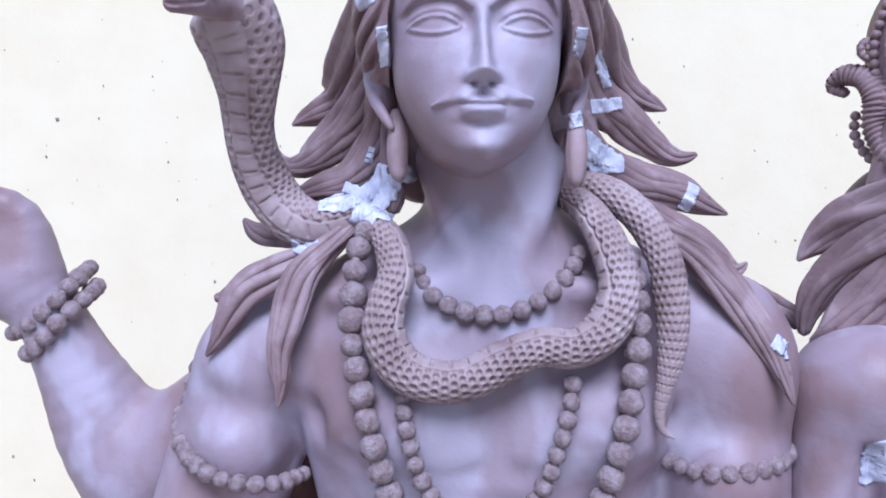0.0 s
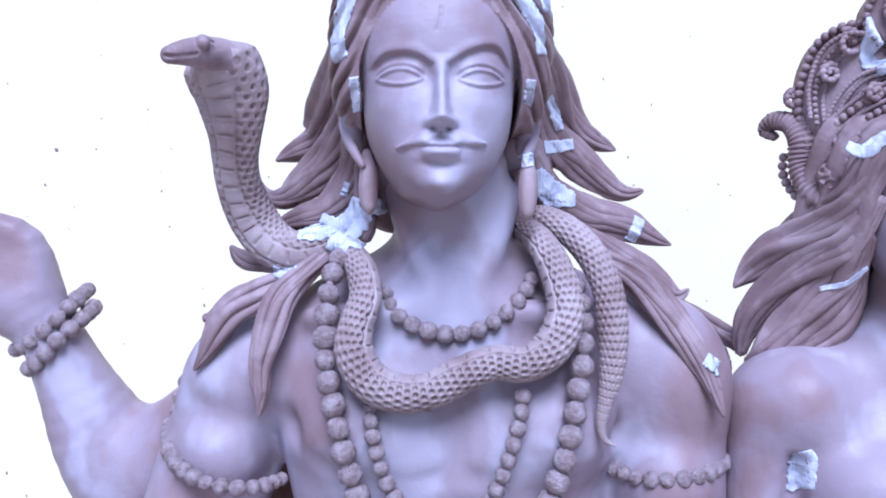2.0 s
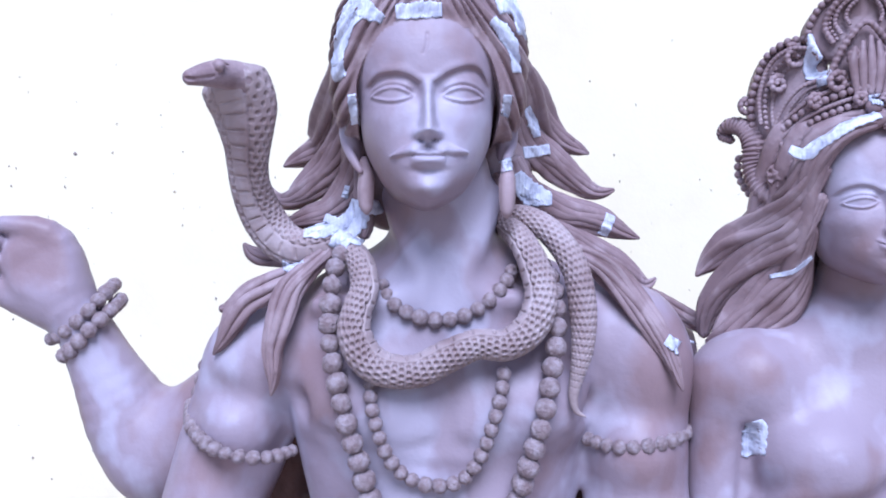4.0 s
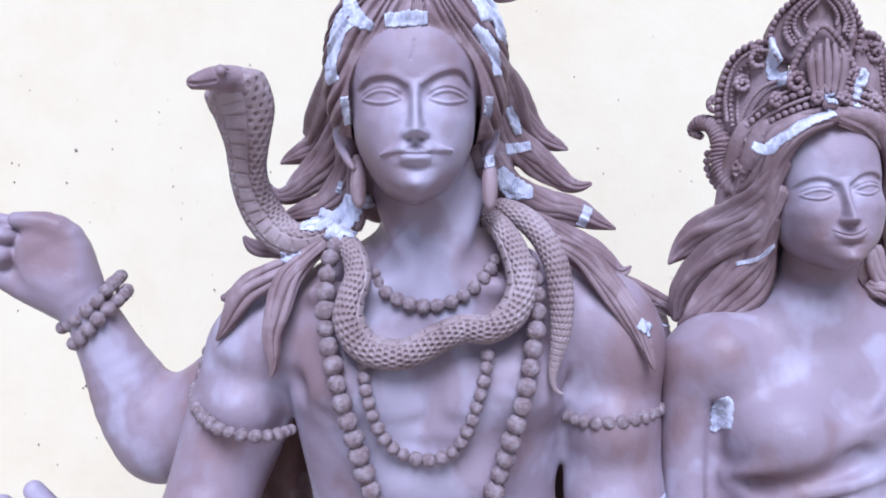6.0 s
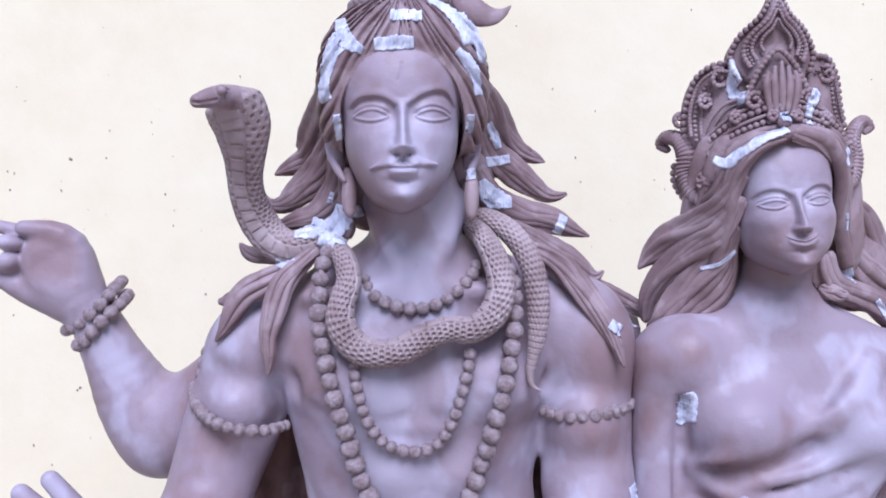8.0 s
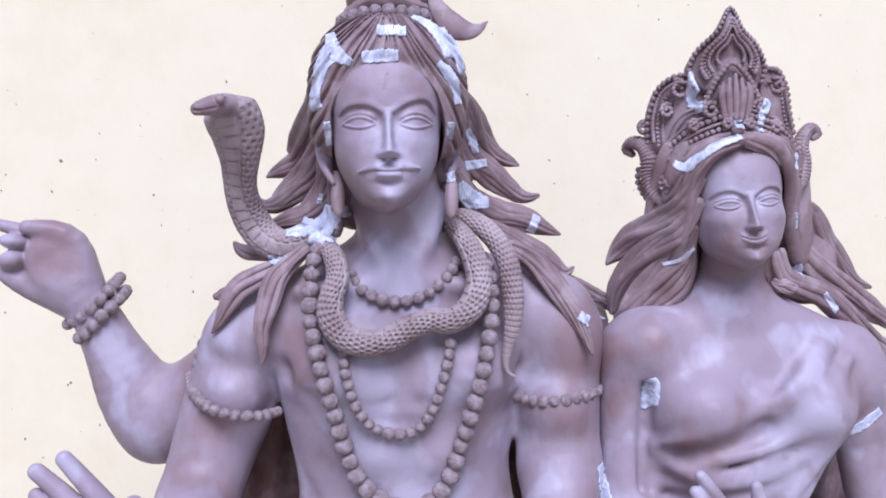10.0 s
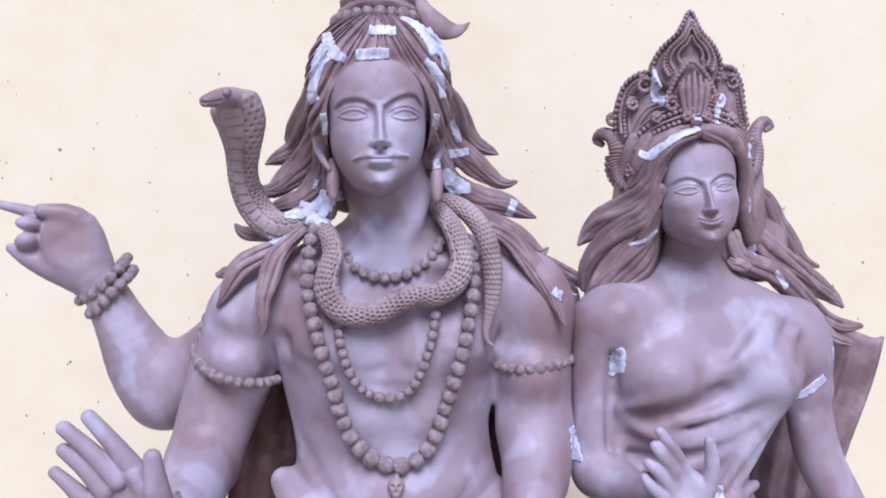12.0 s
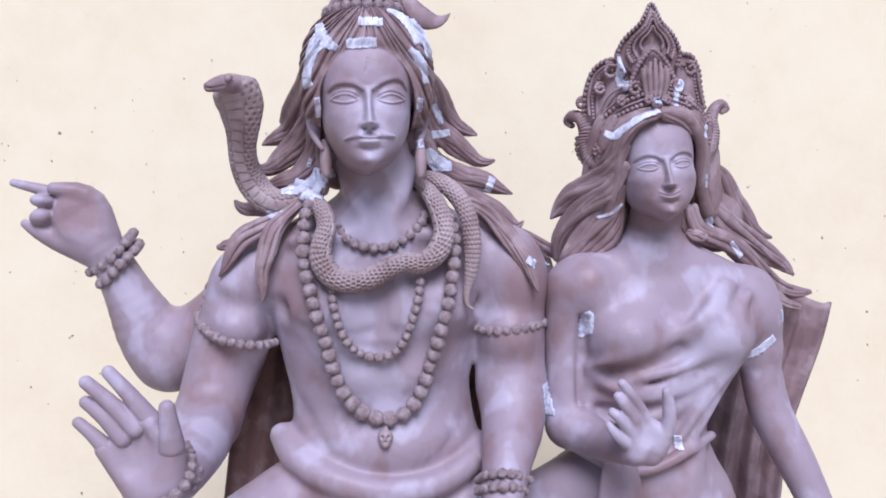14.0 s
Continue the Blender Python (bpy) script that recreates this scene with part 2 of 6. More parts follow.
class Solid:
    """Collects pieces of geometry for one mesh with several materials."""

    def __init__(self):
        self.v, self.f, self.m, self.uv, self.n = [], [], [], [], 0

    def add(self, verts, faces, mat=0, uv=None):
        self.v.append(np.asarray(verts, np.float32))
        faces = np.asarray(faces, np.int32)
        self.f.append(faces + self.n)
        self.m.append(np.full(len(faces), mat, np.int32))
        self.uv.append(np.zeros((len(verts), 2), np.float32) if uv is None else np.asarray(uv, np.float32))
        self.n += len(verts)

    def tube(self, pts, mat=0, seg=16, rings=0, flat=1.0, up=(0, -1, 0), ridges=0, depth=0.1, twist=0.0, flats=None, carve=None):
        """A swept body through (x, y, z, radius) places; flat squeezes it along up; ridges run along it."""
        p = spline(pts, rings or max(10, 6 * len(pts)))
        c, r = p[:, :3], np.maximum(p[:, 3], 0.0004)
        tan = np.gradient(c, axis=0)
        tan /= np.linalg.norm(tan, axis=1)[:, None] + 1e-9
        nor = np.array(up, float)[None] - tan * (tan @ np.array(up, float))[:, None]
        nor /= np.linalg.norm(nor, axis=1)[:, None] + 1e-9
        side = np.cross(tan, nor)
        n = len(p)
        th = np.linspace(0, 2 * math.pi, seg + 1)
        run = np.concatenate([[0], np.cumsum(np.linalg.norm(np.diff(c, axis=0), axis=1))])
        ph = twist * run[:, None] / max(run[-1], 1e-6)
        w = 1 + (depth * np.cos(ridges * (th[None] + ph)) if ridges else 0)
        if flats is not None:
            flat = np.interp(np.linspace(0, 1, n), np.linspace(0, 1, len(flats)), flats)[:, None]
        if carve:
            cut = carve(np.broadcast_to(th[None] / (2 * math.pi), (n, seg + 1)), np.broadcast_to(run[:, None], (n, seg + 1)), r[:, None]) / r[:, None]
            w = 1 + cut
        ring = c[:, None] + (r[:, None] * np.cos(th)[None] * w)[..., None] * side[:, None] + (flat * r[:, None] * np.sin(th)[None] * (1 + cut / flat if carve else w))[..., None] * nor[:, None]
        verts = ring.reshape(-1, 3)
        uv = np.stack([np.broadcast_to(th / (2 * math.pi), (n, seg + 1)), np.broadcast_to(run[:, None], (n, seg + 1))], -1).reshape(-1, 2)
        i = np.arange(n - 1)[:, None] * (seg + 1) + np.arange(seg)[None]
        quad = np.stack([i, i + 1, i + seg + 2, i + seg + 1], -1).reshape(-1, 4)
        ends = np.vstack([c[0] - tan[0] * r[0] * 0.4, c[-1] + tan[-1] * r[-1] * 0.6])
        k0, k1 = len(verts), len(verts) + 1
        a, b = np.arange(seg), (n - 1) * (seg + 1) + np.arange(seg)
        cap = np.vstack([np.stack([a + 1, a, np.full(seg, k0), np.full(seg, k0)], 1), np.stack([b, b + 1, np.full(seg, k1), np.full(seg, k1)], 1)])
        verts, quad = np.vstack([verts, ends]), np.vstack([quad, cap])
        q = n // 2 * seg
        a, b, d = verts[quad[q, 0]], verts[quad[q, 1]], verts[quad[q, 3]]
        if np.dot(np.cross(b - a, d - a), a - c[n // 2]) < 0:
            quad = np.where((quad[:, 2] == quad[:, 3])[:, None], quad[:, [1, 0, 2, 3]], quad[:, ::-1])
        self.add(verts, quad, mat, np.vstack([uv, uv[:1], uv[-1:]]))

    def lock(self, pts, mat=1):
        """A lock of hair: a grooved body with finer strands riding on it."""
        p = np.array(spline(pts, 13))
        tan = np.gradient(p[:, :3], axis=0)
        tan /= np.linalg.norm(tan, axis=1)[:, None] + 1e-9
        sway = np.sin(np.linspace(0, 8.5, 13) + 53.0 * pts[0][0] + 29.0 * pts[-1][2]) * np.linspace(0.05, 0.55, 13) * p[:, 3].max() * 0.25
        p[:, :3] += np.cross(tan, np.array([0, -1.0, 0])) * sway[:, None]
        p = np.array(spline([tuple(v) for v in p], 17))
        self.tube([tuple(v) for v in p], mat, 28, 44, 0.66, (0.05, -1, 0.15), 5, 0.24, 1.8)
        p = p[::2]
        tan = np.gradient(p[:, :3], axis=0)
        tan /= np.linalg.norm(tan, axis=1)[:, None] + 1e-9
        side = np.cross(tan, np.array([0, -1.0, 0]))
        ph = 37.0 * p[0, 0] + 11.0 * p[0, 2]
        for k, (o, w) in enumerate(((-0.55, 0.36), (-0.02, 0.40), (0.55, 0.30))):
            q = p.copy()
            wave = o + 0.16 * np.sin(np.arange(9) * 0.9 + ph + 2 * k)
            q[:, :3] += side * (p[:, 3] * wave)[:, None] + np.array([0, -1.0, 0.05]) * (p[:, 3] * 0.46 * np.sqrt(np.maximum(1 - wave ** 2, 0.1)))[:, None]
            q[:, 3] *= w
            self.tube([tuple(v) for v in q[:8 if k != 1 else 9]], mat, 12, 36, 0.9)

    def build(self, name, mats):
        v, f, m, uv = np.vstack(self.v), np.vstack(self.f), np.concatenate(self.m), np.vstack(self.uv)
        tri = f[:, 2] == f[:, 3]
        count = np.where(tri, 3, 4)
        loops = f[np.stack([np.ones(len(f), bool)] * 3 + [~tri], 1)]
        me = bpy.data.meshes.new(name)
        me.vertices.add(len(v))
        me.vertices.foreach_set("co", v.ravel())
        me.loops.add(len(loops))
        me.loops.foreach_set("vertex_index", loops)
        me.polygons.add(len(f))
        me.polygons.foreach_set("loop_start", np.concatenate([[0], np.cumsum(count)[:-1]]).astype(np.int32))
        me.polygons.foreach_set("material_index", m)
        layer = me.uv_layers.new(name="uv")
        layer.data.foreach_set("uv", uv[loops].ravel())
        me.update(calc_edges=True)
        me.validate()
        return obj(name, me, mats)


# ---- heads ----
def bell(t):
    return np.exp(-t * t)


def ease(t):
    t = np.clip(t, 0, 1)
    return t * t * (3 - 2 * t)


def stroke(X, Z, pts):
    """Distance to a line of (x, z, half width) places, in half widths."""
    p = spline(pts, 24)
    best = np.full(X.shape, 9.0)
    for a, b in zip(p[:-1], p[1:]):
        v = b[:2] - a[:2]
        t = np.clip(((X - a[0]) * v[0] + (Z - a[1]) * v[1]) / (v @ v + 1e-9), 0, 1)
        best = np.minimum(best, np.hypot(X - a[0] - t * v[0], Z - a[1] - t * v[1]) / (a[2] + t * (b[2] - a[2])))
    return best


def face_relief(X, Z, p):
    """Relief of a face in millimetres over the plain oval of the head; X across, Z up from between the eyes."""
    D = np.zeros(np.broadcast(X, Z).shape)
    X, Z = X + 0 * Z, Z + 0 * X
    for side, brow in ((-1, p["brow_a"]), (1, p["brow_b"])):
        U = side * X
        D -= p["socket"] * bell((U - 33) / 21) * bell((Z - 2) / 13) + 4.5 * bell((U - 14) / 6.5) * bell((Z - 1) / 9)
        q = spline(brow, 40)
        t = np.interp(U, q[:, 0], q[:, 1]) - Z
        win = ease((U - brow[0][0] + 5) / 7) * ease((brow[-1][0] + 4 - U) / 12)
        D -= p["brow_cut"] * win * ease(t / p["brow_edge"] + 0.5) * bell(np.maximum(t, 0) / 9.5)
        D += p["brow_ridge"] * win * bell((t + 3.5) / 5)
        ex, ez, w, hu, hl = p["eye"]
        E = U - ex
        arc = 1 - (E / w) ** 2
        arc = np.maximum(arc, -0.6)
        zu, zl = ez + hu * arc + 0.05 * E, ez - hl * arc + 0.05 * E
        we = ease((w + 3 - np.abs(E)) / 6)
        D += p["ball"] * bell(E / 18) * bell((Z - ez - 1) / 10.5)
        D += we * (1.7 * bell((Z - zu) / 1.5) - 1.5 * bell((Z - zu - 3.4) / 1.4) + 0.9 * bell((Z - zu - 6) / 2.0))
        D += we * (1.3 * bell((Z - zl) / 1.5) - 0.9 * bell((Z - zl + 3.4) / 1.8))
        D -= 0.9 * ease((Z - zl) / 2) * ease((zu - Z) / 2) * ease(arc * 3)
        D += p["cheek"] * bell((U - 44) / 20) * bell((Z + 24) / 17)
        D += 7.0 * bell((U - p["wing"]) / 4.6) * bell((Z + 41) / 4.6)
        D -= 6.0 * bell((U - 5.6) / 3.0) * bell((Z + 46.3) / 1.9)
        D -= p["fold"] * bell(stroke(U, Z, [(15, -40, 3), (22, -50, 3.2), (p["mouth"][1] + 8, p["mouth"][0] + 2, 2.6)]))
    # nose
    zz = np.array([-60, -49.5, -46.5, -43.5, -40, -34, -20, 0, 10, 20, 40.0])
    hn = np.interp(Z, zz, np.array([0, 0, 8, 18, 22.5, 22, 15.5, 8, 4.5, 0, 0]))
    wn = np.interp(Z, zz, np.array([8, 8, 8.2, 9.0, 9.0, 7.8, 5.6, 5.2, 6.8, 10, 10]))
    D += p["nose"] * hn * np.exp(-(np.abs(X) / wn) ** 2.8)
    # mouth
    zm, hw, lift, up, low = p["mouth"]
    x = X / hw
    line = zm + lift * x * x
    arc = np.maximum(1 - x * x, 0)
    win = ease((1.12 - np.abs(x)) / 0.25)
    D += 4.5 * bell(X / 26) * bell((Z - zm + 1) / 15)
    D += 2.6 * win * bell((Z - line - 0.55 * up * (0.5 + 0.5 * arc) + 0.8 * bell(X / 3)) / (0.55 * up))
    D += 4.2 * arc ** 0.7 * bell((Z - line + 0.56 * low) / (0.58 * low))
    D -= 2.6 * win * bell((Z - line) / 1.25)
    D -= 3.4 * bell(X / 15) * bell((Z - zm + low + 5) / 3.8)
    D -= 1.0 * bell(X / 2.6) * ease((Z - zm - up) / 3) * ease((-47 - Z) / 3)
    D += p["chin"] * bell(X / 15) * bell((Z + 93) / 10)
    for pts in p.get("moustache", ()):
        D += 4.0 * np.maximum(1 - stroke(X, Z, pts) ** 2, 0) ** 0.8
    if "mark" in p:
        D -= 1.1 * bell(stroke(X, Z, p["mark"]))
    return D


def sculpt_head(p, extra=None):
    """Head and face in millimetres, the origin between the eyes and the face towards -y: places, faces and which are hair."""
    F = Field((-0.132, -0.048, -0.132), (0.132, 0.20, 0.165), 0.0014)
    X, Y, Z = (1000 * F.ax[0][:, None, None], 1000 * F.ax[1][None, :, None], 1000 * F.ax[2][None, None, :])
    q = spline([(a[1], a[2], a[0]) for a in p["oval"]], 90)
    w, fr = (np.interp(Z, q[::-1, 2], q[::-1, i]) for i in (0, 1))
    d = (((np.abs(X) / w) ** 2.3 + (np.abs(Y - fr - 85) / 85) ** 2.3) ** (1 / 2.3) - 1) * np.minimum(w, 85)
    d = np.maximum(d, np.maximum(Z - 122, p["oval"][-1][0] - Z))
    D = face_relief(X[:, 0, :], Z[:, 0, :], p)[:, None, :]
    F.f = ((d - D * ease((75 - Y) / 30)) / 1000).astype(np.float32)
    if extra:
        extra(F)
    hair = None
    if "hair" in p:
        (cx, cy, cz), (rx, ry, rz), wf, hf = p["hair"]
        k = ((np.abs(X - cx) / rx) ** 2.5 + (np.abs(Y - cy) / ry) ** 2.5 + (np.abs(Z - cz) / rz) ** 2.5) ** 0.4
        e = (k - 1) * 100
        fan = 120 * (np.maximum(195 - Z, 5) / 120) ** 1.5
        phi = np.degrees(np.arctan2(X - cx, fan))
        bend = phi / 5.6 + 0.3 * np.sin(Z / 21 + phi / 9) + 0.35 * np.sin(phi / 3.3)
        ridge = np.abs(np.sin(math.pi * bend)) ** 0.6 + 0.2 * np.abs(np.sin(math.pi * (2.0 * bend + 0.2)))
        oval = (1 - ((np.abs(X - 1) / wf) ** 2.5 + (np.abs(Z + 10) / hf) ** 2.5) ** (1 / 2.5)) * 70
        e = e - 7.5 * (ridge - 0.6) * ease((-oval - 1) / 14) + 7.5 * bell(oval / 15)
        e = (np.maximum(e, oval + 1.2 * np.sin(phi * 0.9)) / 1000).astype(np.float32)
        hair = e < F.f
        s = tuple(slice(None) for _ in range(3))
        F.mix(s, e, 0.0016, False)
    v, f = F.mesh(1)
    if hair is None:
        return v, f, np.zeros(len(f), bool)
    i = np.clip(np.round((v - F.low) / F.h).astype(int), 0, np.array(hair.shape) - 1)
    on = hair[i[:, 0], i[:, 1], i[:, 2]]
    return v, f, on[f[:, 0]]


def put_head(out, v, f, on, place):
    w = np.array([place @ Vector(q) for q in v])
    if (~on).any():
        out.add(w, f[~on], 0)
    if on.any():
        out.add(w, f[on], 1)


OVAL = [(125, 52, 40), (95, 70, 20), (73, 77, 7), (50, 79, 1), (25, 77, 0), (0, 73, 2), (-25, 70, 1), (-45, 66, 0), (-65, 57, -1), (-82, 47, 0), (-94, 36, 2), (-101, 25, 8), (-106, 15, 20), (-110, 6, 38)]
MALE_FACE = dict(oval=OVAL, socket=5.5, brow_cut=4.6, brow_edge=3.0, brow_ridge=1.0, ball=6.5, cheek=2.5, wing=10.5, fold=0.7, nose=1.0, chin=4.5,
                 brow_a=[(9, 12), (20, 19), (34, 22), (50, 21), (62, 13)], brow_b=[(7, 12), (22, 22), (40, 29), (53, 28), (63, 15)],
                 eye=(36, 0.5, 21, 7.0, 6.0), mouth=(-63.0, 17.5, 1.0, 6.5, 8.2),
                 moustache=([(-3, -50.5, 3.4), (-12, -53, 6.0), (-23, -57, 5.4), (-37, -61.5, 1.8)], [(3, -50.5, 3.4), (12, -53, 6.0), (24, -56, 5.4), (40, -57, 1.8)]),
                 mark=[(0, 62, 1.0), (-1, 50, 1.3), (-4, 40, 1.2)],
                 hair=((3, 106, 45), (106, 106, 112), 74, 84))
FEMALE_FACE = dict(oval=[(125, 52, 30), (95, 66, 16), (73, 71, 8), (50, 73, 2), (25, 73, 0), (0, 71, 2), (-25, 72, 0), (-45, 69, -1), (-65, 62, -1), (-80, 52, 0), (-92, 39, 3), (-100, 27, 9), (-106, 15, 22), (-111, 5, 38)],
                   socket=3.0, brow_cut=3.6, brow_edge=4.0, brow_ridge=0.9, ball=6.0, cheek=4.5, wing=9.5, fold=0.9, nose=0.88, chin=4.5,
                   brow_a=[(9, 10), (20, 18), (34, 22), (48, 20), (60, 13)], brow_b=[(9, 10), (20, 18), (34, 22), (48, 20), (60, 13)],
                   eye=(33, 0, 20, 5.5, 7.0), mouth=(-62, 22, 8.5, 5.0, 7.5))


# ---- setting ----
def box_bm(low, high, bevel=0.0):
    bm = bmesh.new()
    bmesh.ops.create_cube(bm, size=1.0)
    for v in bm.verts:
        for i in range(3):
            v.co[i] = low[i] if v.co[i] < 0 else high[i]
    if bevel:
        bmesh.ops.bevel(bm, geom=bm.edges[:], offset=bevel, segments=2, profile=0.7, affect="EDGES")
    return bm


ground_bm = bmesh.new()
bmesh.ops.create_grid(ground_bm, x_segments=40, y_segments=40, size=60)
tagged(part("ground", ground_bm, GROUND, label="dusty pale ground of the open yard"), category="ground", kind="structure")
wall_back = tagged(part("wall_back", box_bm((-4.0, 1.70, 0.0), (4.5, 1.93, 3.2), 0.01), PLASTER, smooth=False),
                   "cream plastered wall with small dark chips", "wall", kind="structure")


# Small chips and scratches in the plaster, each a shallow flake of bare render standing on the wall.
def flake(sol, x, z, size, lean, long):
    n = 7
    ang = [2 * math.pi * i / n + random.uniform(-0.3, 0.3) for i in range(n)]
    rad = [size * random.uniform(0.55, 1.1) for _ in range(n)]
    ca, sa = math.cos(lean), math.sin(lean)
    rim = []
    for a, r in zip(ang, rad):
        u, w = r * math.cos(a), r * math.sin(a) * long
        rim.append((x + ca * u - sa * w, 1.6995, z + sa * u + ca * w))
    top = [((p[0] - x) * 0.6 + x, 1.6975, (p[2] - z) * 0.6 + z) for p in rim]
    faces = [(i, (i + 1) % n, n + (i + 1) % n, n + i) for i in range(n)]
    mid = [(x, 1.697, z)]
    faces += [(n + i, n + (i + 1) % n, 2 * n, 2 * n) for i in range(n)]
    sol.add(rim + top + mid, faces)


chips = Solid()
rng = random.Random(7)
for spot, size in (((-0.7603, 1.7, 1.6647), 0.0060), ((-0.6782, 1.7, 1.6672), 0.0030), ((-0.5405, 1.7, 1.5805), 0.0030), ((-0.9071, 1.7, 1.6378), 0.0025), ((-0.8652, 1.7, 1.8026), 0.0018),
                   ((1.4866, 1.7, 1.1311), 0.0045), ((1.4868, 1.7, 1.0356), 0.0035), ((1.1305, 1.7, 1.4975), 0.0035), ((1.3531, 1.7, 1.3492), 0.0045), ((-0.5225, 1.7, 1.6692), 0.0022),
                   ((-0.8941, 1.7, 1.3007), 0.0030), ((-0.8484, 1.7, 0.9971), 0.0040), ((-0.7407, 1.7, 1.1295), 0.0045), ((-0.7256, 1.7, 0.7101), 0.0045), ((0.3791, 1.7, 1.8234), 0.0022),
                   ((0.4316, 1.7, 1.6587), 0.0030), ((0.4432, 1.7, 1.6005), 0.0025), ((-0.5231, 1.7, 1.5065), 0.0028), ((-0.4486, 1.7, 1.3435), 0.0035), ((-0.8907, 1.7, 1.6329), 0.0028), ((-0.9015, 1.7, 1.5945), 0.0028)):
    flake(chips, spot[0], spot[2], size * 0.8, rng.uniform(0.1, 0.6), rng.uniform(1.0, 1.8))
for _ in range(330):
    s = 0.0007 + 0.0018 * rng.random() ** 3
    flake(chips, rng.uniform(-1.6, 1.9), rng.uniform(0.9, 2.4), s, rng.uniform(0.1, 0.7), rng.uniform(0.8, 2.4))
chip_ob = chips.build("wall_chips", [CHIP])
tagged(chip_ob, "scattered small dark chips in the cream plaster", "wall chips", kind="stuff")


# ---- standing male figure ----
def male_figure():
    out = Solid()
    # body
    b = Field((-0.55, 0.48, 0.86), (0.38, 1.15, 1.58), 0.0038)
    b.loft([(0.0562, 0.785, 1.3939, 0.0633, 0.06), (0.0479, 0.765, 1.3648, 0.1417, 0.08), (0.0485, 0.75, 1.3258, 0.1829, 0.098), (0.0453, 0.74, 1.2822, 0.188, 0.108), (0.044, 0.735, 1.2337, 0.1761, 0.112), (0.0461, 0.745, 1.1745, 0.1659, 0.108),
            (0.0493, 0.758, 1.1146, 0.1565, 0.1), (0.0542, 0.762, 1.0648, 0.1569, 0.098), (0.0545, 0.758, 1.0157, 0.1677, 0.102), (0.0517, 0.762, 0.9439, 0.1827, 0.11), (0.0509, 0.765, 0.8308, 0.2065, 0.12)], 0.02)
    # neck and the slope to the shoulders
    b.chain([(0.0535, 0.835, 1.3696, 0.0786), (0.0497, 0.815, 1.4466, 0.061), (0.0467, 0.795, 1.512, 0.0573)], 0.035)
    b.chain([(0.0222, 0.85, 1.4048, 0.0516), (-0.0714, 0.85, 1.3544, 0.0516), (-0.1445, 0.85, 1.3168, 0.0496)], 0.03)
    b.chain([(0.0862, 0.85, 1.4037, 0.0516), (0.18, 0.85, 1.3574, 0.0546), (0.2691, 0.845, 1.3157, 0.0593)], 0.03)
    b.chain([(-0.010, 0.800, 1.492, 0.010), (0.014, 0.768, 1.432, 0.010), (0.036, 0.757, 1.392, 0.009)], 0.02, 8)
    b.chain([(0.108, 0.800, 1.492, 0.010), (0.086, 0.768, 1.432, 0.010), (0.064, 0.757, 1.392, 0.009)], 0.02, 8)
    # collar bones and the notch between them
    b.chain([(0.0304, 0.762, 1.3788, 0.0065), (-0.0251, 0.765, 1.3725, 0.0094), (-0.0907, 0.785, 1.3673, 0.0076)], 0.03)
    b.chain([(0.0721, 0.762, 1.3781, 0.0065), (0.133, 0.765, 1.3723, 0.0094), (0.2016, 0.785, 1.3617, 0.0076)], 0.03)
    b.ell((0.0503, 0.74, 1.3873), (0.016, 0.012, 0.02), 0.02, cut=True)
    # chest
    b.ell((-0.0303, 0.805, 1.2614), (0.080, 0.075, 0.062), 0.022)
    b.ell((0.139, 0.805, 1.2569), (0.080, 0.075, 0.062), 0.022)
    b.chain([(-0.0868, 0.752, 1.2208, 0.009), (-0.0547, 0.735, 1.205, 0.0125), (-0.0097, 0.728, 1.1999, 0.0125), (0.034, 0.734, 1.2145, 0.0082)], 0.014, 14, cut=True)
    b.chain([(0.0704, 0.734, 1.2134, 0.0082), (0.1174, 0.728, 1.1959, 0.0125), (0.1642, 0.735, 1.1983, 0.0125), (0.1962, 0.752, 1.2124, 0.009)], 0.014, 14, cut=True)
    b.chain([(0.0524, 0.737, 1.3142, 0.0069), (0.052, 0.733, 1.2049, 0.0082), (0.0581, 0.748, 1.1199, 0.0083), (0.0562, 0.752, 1.0174, 0.007)], 0.018, cut=True)
    b.chain([(0.036, 0.82, 1.3795, 0.0486), (-0.0077, 0.84, 1.3708, 0.0473), (-0.0569, 0.85, 1.3521, 0.0456)], 0.03)
    b.chain([(0.0697, 0.82, 1.3789, 0.0486), (0.1195, 0.84, 1.3684, 0.0473), (0.1697, 0.85, 1.3476, 0.0456)], 0.03)
    # creases between chest and shoulder, the rib arch and the flanks
    b.chain([(-0.0963, 0.759, 1.3535, 0.0037), (-0.1073, 0.747, 1.2993, 0.0055), (-0.1123, 0.771, 1.2427, 0.0056)], 0.018, 8, cut=True)
    b.chain([(0.1997, 0.759, 1.3476, 0.0037), (0.2064, 0.747, 1.2917, 0.0055), (0.2087, 0.771, 1.2337, 0.0056)], 0.018, 8, cut=True)
    b.chain([(-0.0724, 0.781, 1.1191, 0.0038), (-0.0288, 0.75, 1.1688, 0.0046), (0.0173, 0.74, 1.1915, 0.0037), (0.0573, 0.74, 1.1875, 0.0037), (0.1042, 0.74, 1.1887, 0.0037), (0.1509, 0.75, 1.1627, 0.0046), (0.1914, 0.781, 1.1094, 0.0038)], 0.014, 20, cut=True)
    b.ell((0.0528, 0.74, 1.0067), (0.006, 0.010, 0.009), 0.008, cut=True)
    b.chain([(-0.0931, 0.804, 1.0874, 0.0058), (-0.06, 0.781, 1.0436, 0.0057), (-0.0141, 0.764, 1.0036, 0.0047)], 0.02, 8, cut=True)
